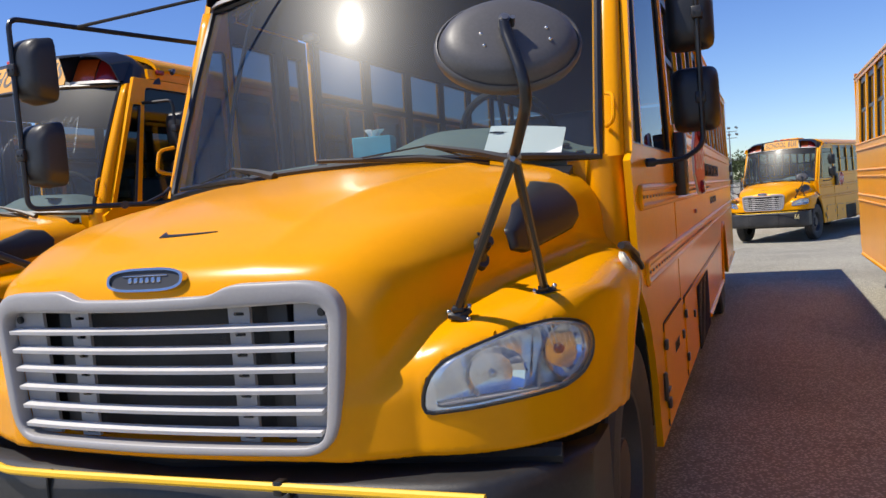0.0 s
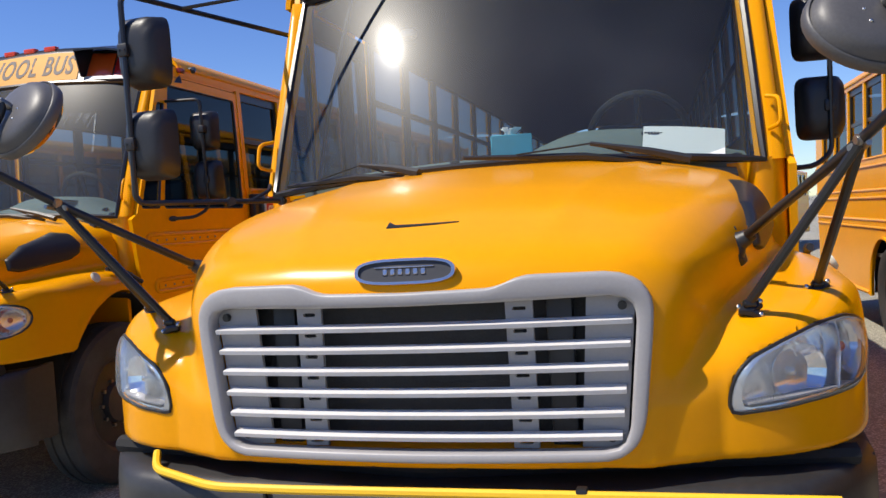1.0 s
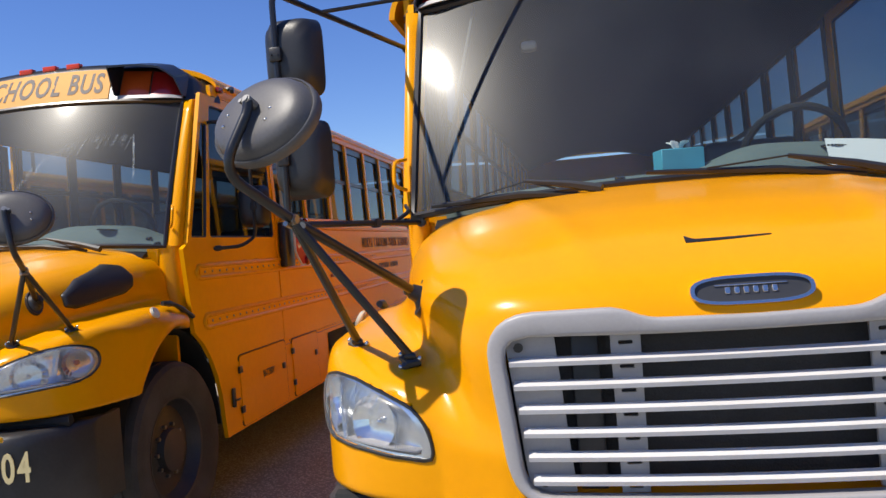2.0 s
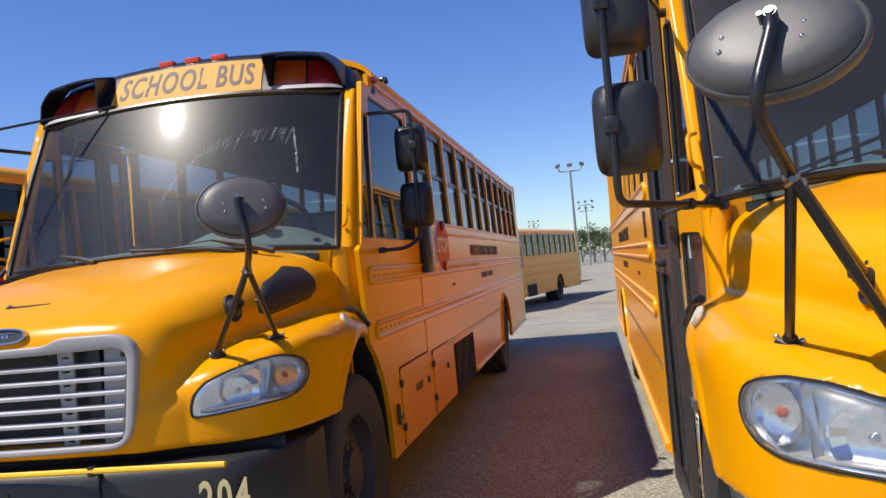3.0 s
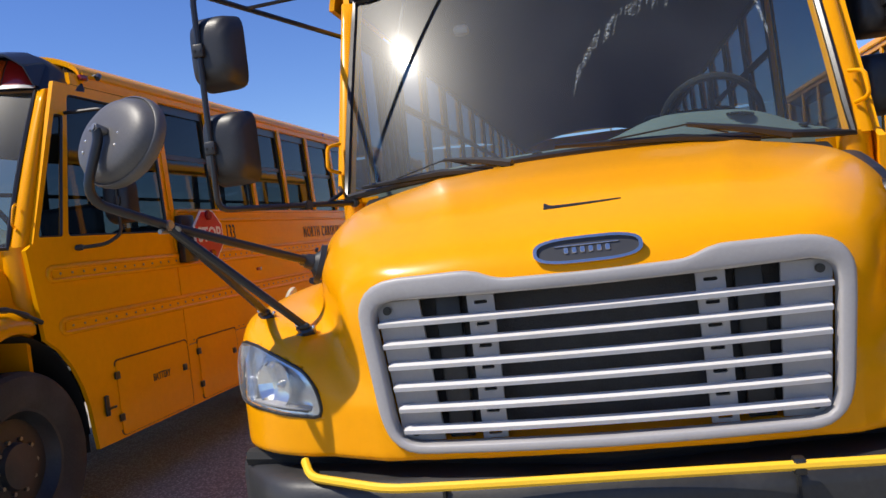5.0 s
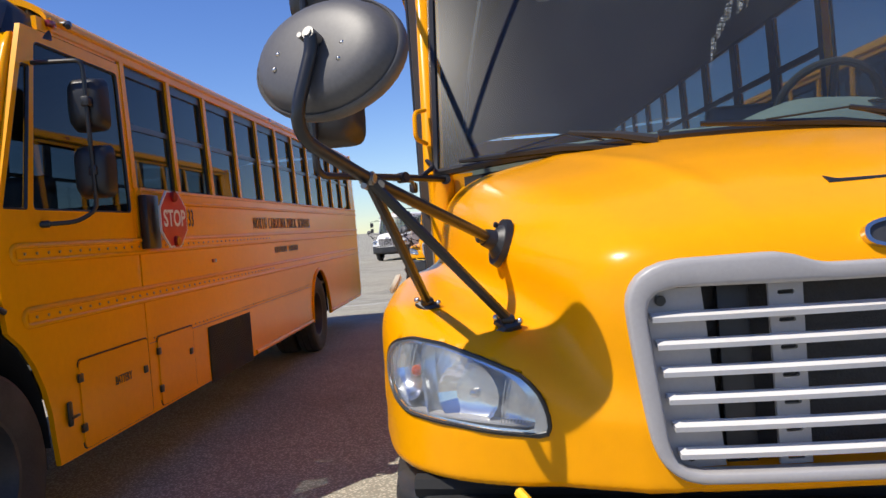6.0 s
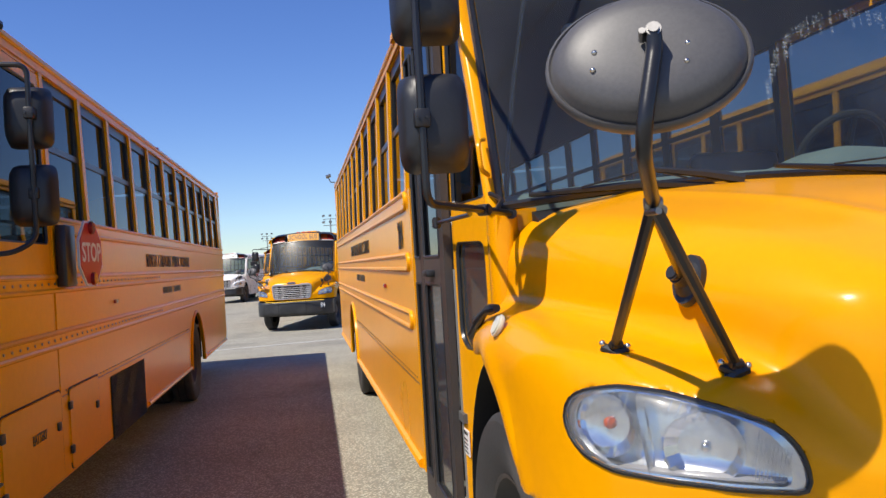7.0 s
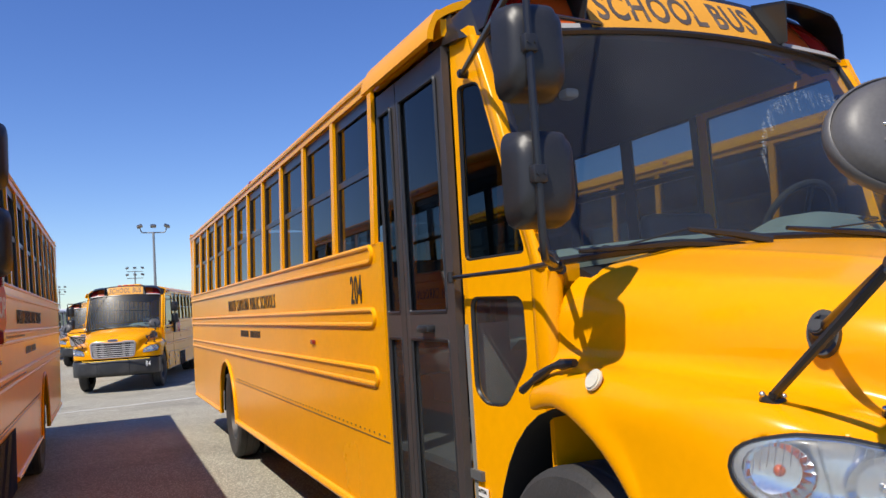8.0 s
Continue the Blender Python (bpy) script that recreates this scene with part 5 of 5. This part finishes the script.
ground = tagged(new("ground", finish(bm, "ground", ground_material())), "weathered light grey asphalt parking lot", "ground", kind="structure")

# ---- the buses ----
bus_204 = build_bus()
PLACES = [
    ("516", (4.10, -1.37, 0, 0, 0, -0.2)),
    ("133", (-4.56, 0.65, 0, 0, 0, -0.7)),
    ("", (8.35, -2.75, 0, 0, 0, 0)),
    ("84", (-2.2, 24.5, -0.35, 0, 0, -14)),
    ("66", (5.91, 23.4, -0.35, 0, 0, -20)),
    ("", (-3.2, 42.5, -0.35, 0, 0, -14)),
    ("", (-7.0, 51.5, -0.35, 0, 0, -14)),
]
others = [copy_thing(bus_204, pose(*p)) for _, p in PLACES]
dress(bus_204, "204", "204", CREAM, True, "yellow school bus with a grey grille, parked on asphalt")
for (num, p), ob in zip(PLACES, others):
    far = p[1] > 15
    dress(ob, num if far else "", num if not far else "", WHITE if num == "84" else CREAM, not far, "yellow school bus parked in the far row" if far else "yellow school bus parked beside another bus")
for ob in (bus_204, *others):
    tagged(ob, group="parked school buses")
# the far white one is the same model in white
white_bus = others[-1]
white_bus["label"] = "white bus with a black bumper in the far row"
for ob in white_bus.children_recursive:
    if ob.data.materials[0] in (YELLOW, SIDE_YELLOW, SIGN_YELLOW, BAR_YELLOW):
        ob.material_slots[0].link = "OBJECT"
        ob.material_slots[0].material = WHITE
# the tripods of the neighbour are bent back
for ob in others[0].children:
    if ob.name.startswith("crossview_mirror"):
        side_x = 0.99 if ob.data.vertices[0].co.x > 0 else -0.99
        pivot = Matrix.Translation((side_x, 0.33, 1.37))
        ob.matrix_basis = pivot @ Matrix.Rotation(math.copysign(radians(4.5), -side_x), 4, "Y") @ Matrix.Rotation(radians(-8.8), 4, "X") @ pivot.inverted()

SMEAR = bpy.data.materials.new("dried_smear")
SMEAR.use_nodes = True
sn, sl = SMEAR.node_tree.nodes, SMEAR.node_tree.links
sb = sn["Principled BSDF"]
sb.inputs["Base Color"].default_value, sb.inputs["Roughness"].default_value = (0.6, 0.66, 0.66, 1), 0.7
s_noise, s_range = sn.new("ShaderNodeTexNoise"), sn.new("ShaderNodeMapRange")
s_noise.inputs["Scale"].default_value = 45.0
s_range.inputs["From Min"].default_value, s_range.inputs["From Max"].default_value = 0.42, 0.75
s_range.inputs["To Max"].default_value = 0.27
sl.new(s_noise.outputs["Fac"], s_range.inputs["Value"])
sl.new(s_range.outputs["Result"], sb.inputs["Alpha"])
rnd = random.Random(7)
bm = bmesh.new()


def on_glass(x, z):
    q = x / 1.085
    v = (z - 1.885 + 0.06 * q * q) / (1.015 + 0.005 * q * q)
    return Vector((x, (1.305 + 0.15 * q * q) * (1 - v) + (1.799 + 0.11 * q * q) * v - 0.0725 * v * (1 - v) - 0.006, z))


for k in range(44):
    t = k / 43
    a = radians(168 - 92 * t)
    cx, cz = 0.62, 2.10
    rx, rz = 0.62, 0.52
    x0, z0 = cx + rx * math.cos(a) + rnd.gauss(0, 0.006), cz + rz * math.sin(a) + rnd.gauss(0, 0.006)
    ln = rnd.uniform(0.03, 0.10)
    dx, dz = -0.35 * ln, -ln
    w = rnd.uniform(0.004, 0.012)
    p = [on_glass(x0 - w, z0), on_glass(x0 + w, z0 + 0.01), on_glass(x0 + dx + w, z0 + dz), on_glass(x0 + dx - w * 0.5, z0 + dz - 0.01)]
    bm.faces.new([bm.verts.new(c) for c in p])
for k in range(5):
    x0 = 0.78 + 0.004 * k
    p = [on_glass(x0, 2.62 - 0.02 * k), on_glass(x0 + 0.012, 2.62 - 0.02 * k), on_glass(x0 + 0.05, 2.42 - 0.03 * k), on_glass(x0 + 0.04, 2.40 - 0.03 * k)]
    bm.faces.new([bm.verts.new(c) for c in p])
smear = part("glass_smear", bm, SMEAR, [o for o in bus_204.children if o.name.startswith("windshield")][0], "dried whitish wiper smear")
smear["kind"] = "stuff"

# ---- on the neighbour's dashboard ----
AT = pose(*PLACES[0][1])
tissue = thing("tissue_box", "blue cardboard tissue box on the dashboard", "tissue box")
tissue.matrix_basis = AT @ pose(0.05, 1.50, 1.925, 0, 0, 12)
bm = bmesh.new()
box(bm, -0.09, 0.09, -0.06, 0.06, 0.0, 0.092, 0.003, 1)
part("carton", bm, TISSUE, tissue)
bm = bmesh.new()
for k in range(5):
    a = 1.3 * k
    tube(bm, [(0.01 * math.cos(a), 0.01 * math.sin(a), 0.09), (0.025 * math.cos(a), 0.02 * math.sin(a), 0.12), (0.05 * math.cos(a), 0.03 * math.sin(a), 0.125)], [0.012, 0.016, 0.004], 6, 0.3)
part("tissue", bm, PAPER, tissue)
sheet_ob = thing("paper_sheet", "white sheet of paper lying on the dashboard", "paper")
sheet_ob.matrix_basis = AT @ pose(0.785, 1.445, 1.925, 50, 8, 3)
bm = bmesh.new()
slab(bm, lambda u, v: (-0.165 + 0.33 * u, -0.075 + 0.15 * v, 0.012 * math.sin(2.2 * u) * v), 8, 6, (0, 0, -0.001))
part("leaf", bm, PAPER, sheet_ob)

# ---- far yard: lamp posts, fence, trees, bins, painted line ----
POLE = material("galvanised_pole", (0.30, 0.30, 0.30), 0.5, metal=0.6, vary=0.1)
LEAF = material("spring_leaves", (0.055, 0.08, 0.02), 0.7, vary=0.35, scale=0.6)
BARK = material("bark", (0.12, 0.095, 0.07), 0.9, vary=0.3)
BIN_GREEN = material("bin_green", (0.03, 0.09, 0.07), 0.6, vary=0.2)


def lamp_post(x, y, h, turn=0, double=False):
    post = thing("lamp_post", "tall grey yard lamp post with floodlights", "lamp post", "yard lamp posts")
    post.matrix_basis = pose(x, y, -0.35, 0, 0, turn)
    bm = bmesh.new()
    tube(bm, [(0, 0, 0), (0, 0, h)], [0.13, 0.08], 10)
    part("pole", bm, POLE, post)
    for z in ((h - 0.05,) if not double else (h - 0.1, h - 1.0)):
        bm = bmesh.new()
        tube(bm, arc_path([(-0.95, 0, z + 0.45), (-0.85, 0, z), (0.85, 0, z), (0.95, 0, z + 0.45)], 0.2) if not double else [(-1.0, 0, z), (1.0, 0, z)], 0.045, 8)
        part("crossarm", bm, POLE, post)
        for k in (-0.95, 0, 0.95):
            bm = bmesh.new()
            box(bm, k - 0.2, k + 0.2, -0.32, 0.1, z + 0.42, z + 0.62, 0.04, 2, Matrix.Translation((k, 0, z + 0.5)) @ Matrix.Rotation(radians(20), 4, "X") @ Matrix.Rotation(k * 0.4, 4, "Y") @ Matrix.Translation((-k, 0, -z - 0.5)))
            part("floodlight", bm, STEEL, post)


for x, y, h, turn, dbl in ((1.56, 62, 8.6, 0, False), (2.5, 114, 8.8, 0, True), (10.2, 290, 9.0, 0, True), (-8.5, 165, 8.9, 0, True), (-21.5, 31.5, 8.6, 30, False)):
    lamp_post(x, y, h, turn, dbl)


def tree(x, y, h, seed):
    rnd = random.Random(seed)
    t = thing("tree", "leafy green tree in early spring beyond the yard", "tree", "far trees")
    t.matrix_basis = pose(x, y, -0.35, 0, 0, rnd.uniform(0, 360))
    bm = bmesh.new()
    tube(bm, [(0, 0, 0), (0.1, 0.05, h * 0.3), (0.0, 0.1, h * 0.75)], [h * 0.03, h * 0.02, h * 0.006], 7)
    tips = []
    for k in range(14):
        a, z0 = rnd.uniform(0, 6.28), h * rnd.uniform(0.08, 0.55)
        ln = h * rnd.uniform(0.18, 0.34)
        tip = Vector((ln * math.cos(a), ln * math.sin(a), z0 + h * rnd.uniform(0.12, 0.3)))
        tube(bm, [(0.05, 0.05, z0), (tip.x * 0.5, tip.y * 0.5, (z0 + tip.z) * 0.52), tip], [h * 0.012, h * 0.008, h * 0.003], 5)
        tips.append(tip)
    part("trunk", bm, BARK, t)
    pts, faces = [], []
    tips += [Vector((0, 0, h * 0.82)), Vector((0.1 * h, 0, h * 0.7)), Vector((-0.1 * h, 0.05 * h, h * 0.6))]
    for tip in tips:
        for _ in range(90):
            d = Vector((rnd.gauss(0, 1), rnd.gauss(0, 1), rnd.gauss(0, 0.8))) * h * 0.075
            c = tip + d
            u = Vector((rnd.gauss(0, 1), rnd.gauss(0, 1), rnd.gauss(0, 1))).normalized() * h * rnd.uniform(0.014, 0.03)
            w = u.orthogonal().normalized() * u.length * 0.7
            i = len(pts)
            pts += [c - u, c + w, c + u, c - w]
            faces.append((i, i + 1, i + 2, i + 3))
    me = bpy.data.meshes.new("crown")
    me.from_pydata(pts, [], faces)
    me.materials.append(LEAF)
    part("crown", me, LEAF, t)


for k, (x, y, h) in enumerate(((3.2, 140, 7.4), (5.2, 150, 7.0), (7.6, 146, 5.0), (10.5, 158, 6.0), (12.6, 165, 4.6), (15.5, 158, 5.4), (19.5, 165, 6.6), (22.0, 176, 5.0), (28, 165, 6.0), (1.0, 158, 6.8), (8.8, 172, 6.2), (17.4, 180, 5.9), (33, 172, 5.2))):
    tree(x, y, h, k)
FAR_Z = -0.35
fence = thing("chain_link_fence", "grey chain-link fence beyond the yard", "fence")
fence.matrix_basis = pose(0, 0, FAR_Z)
bm = bmesh.new()
for k in range(24):
    tube(bm, [(-6 + k * 2.5, 118, 0), (-6 + k * 2.5, 118, 2.0)], 0.035, 6)
tube(bm, [(-6, 118, 2.0), (51.5, 118, 2.0)], 0.025, 6)
tube(bm, [(-6, 118, 0.1), (51.5, 118, 0.1)], 0.02, 6)
for k in range(380):
    a = -6 + k * 0.15
    tube(bm, [(a, 118, 0.05), (a + 1.9, 118, 2.0)], 0.008, 3)
    tube(bm, [(a + 1.9, 118.01, 0.05), (a, 118.01, 2.0)], 0.008, 3)
fw = part("fence_wire", bm, POLE, fence)
fw["kind"] = "stuff"
for x in (8.0, 11.0):
    bn = thing("waste_bin", "dark green waste container by the fence", "waste bin", "waste bins")
    bn.matrix_basis = pose(x, 112, FAR_Z, 0, 0, 10)
    bm = bmesh.new()
    box(bm, -0.9, 0.9, -0.7, 0.7, 0.0, 1.5, 0.05)
    part("bin_body", bm, BIN_GREEN, bn)
    bm = bmesh.new()
    box(bm, -0.95, 0.95, -0.75, 0.75, 1.5, 1.62, 0.04, 2, Matrix.Rotation(radians(4), 4, "X"))
    part("bin_lid", bm, BLACK, bn)
LINE = material("worn_line_paint", (0.62, 0.60, 0.55), 0.8, vary=0.15, scale=6.0, dirt=(0.36, 0.33, 0.29), dirt_amount=1.0)
for x0, y0, x1, y1 in ((-0.5, 19.0, 5.2, 21.6), (-9, 15.5, -0.5, 19.0)):
    bm = bmesh.new()
    d = Vector((x1 - x0, y1 - y0, 0))
    w = Vector((-d.y, d.x, 0)).normalized() * 0.05
    slab(bm, lambda u, v: Vector((x0, y0, 0.008 + ground_z(y0 + d.y * u))) + d * u + w * (2 * v - 1), 24, 1, (0, 0, -0.003))
    tagged(new("parking_line", finish(bm, "parking_line", LINE)), "worn white parking line on asphalt", "line", kind="structure")
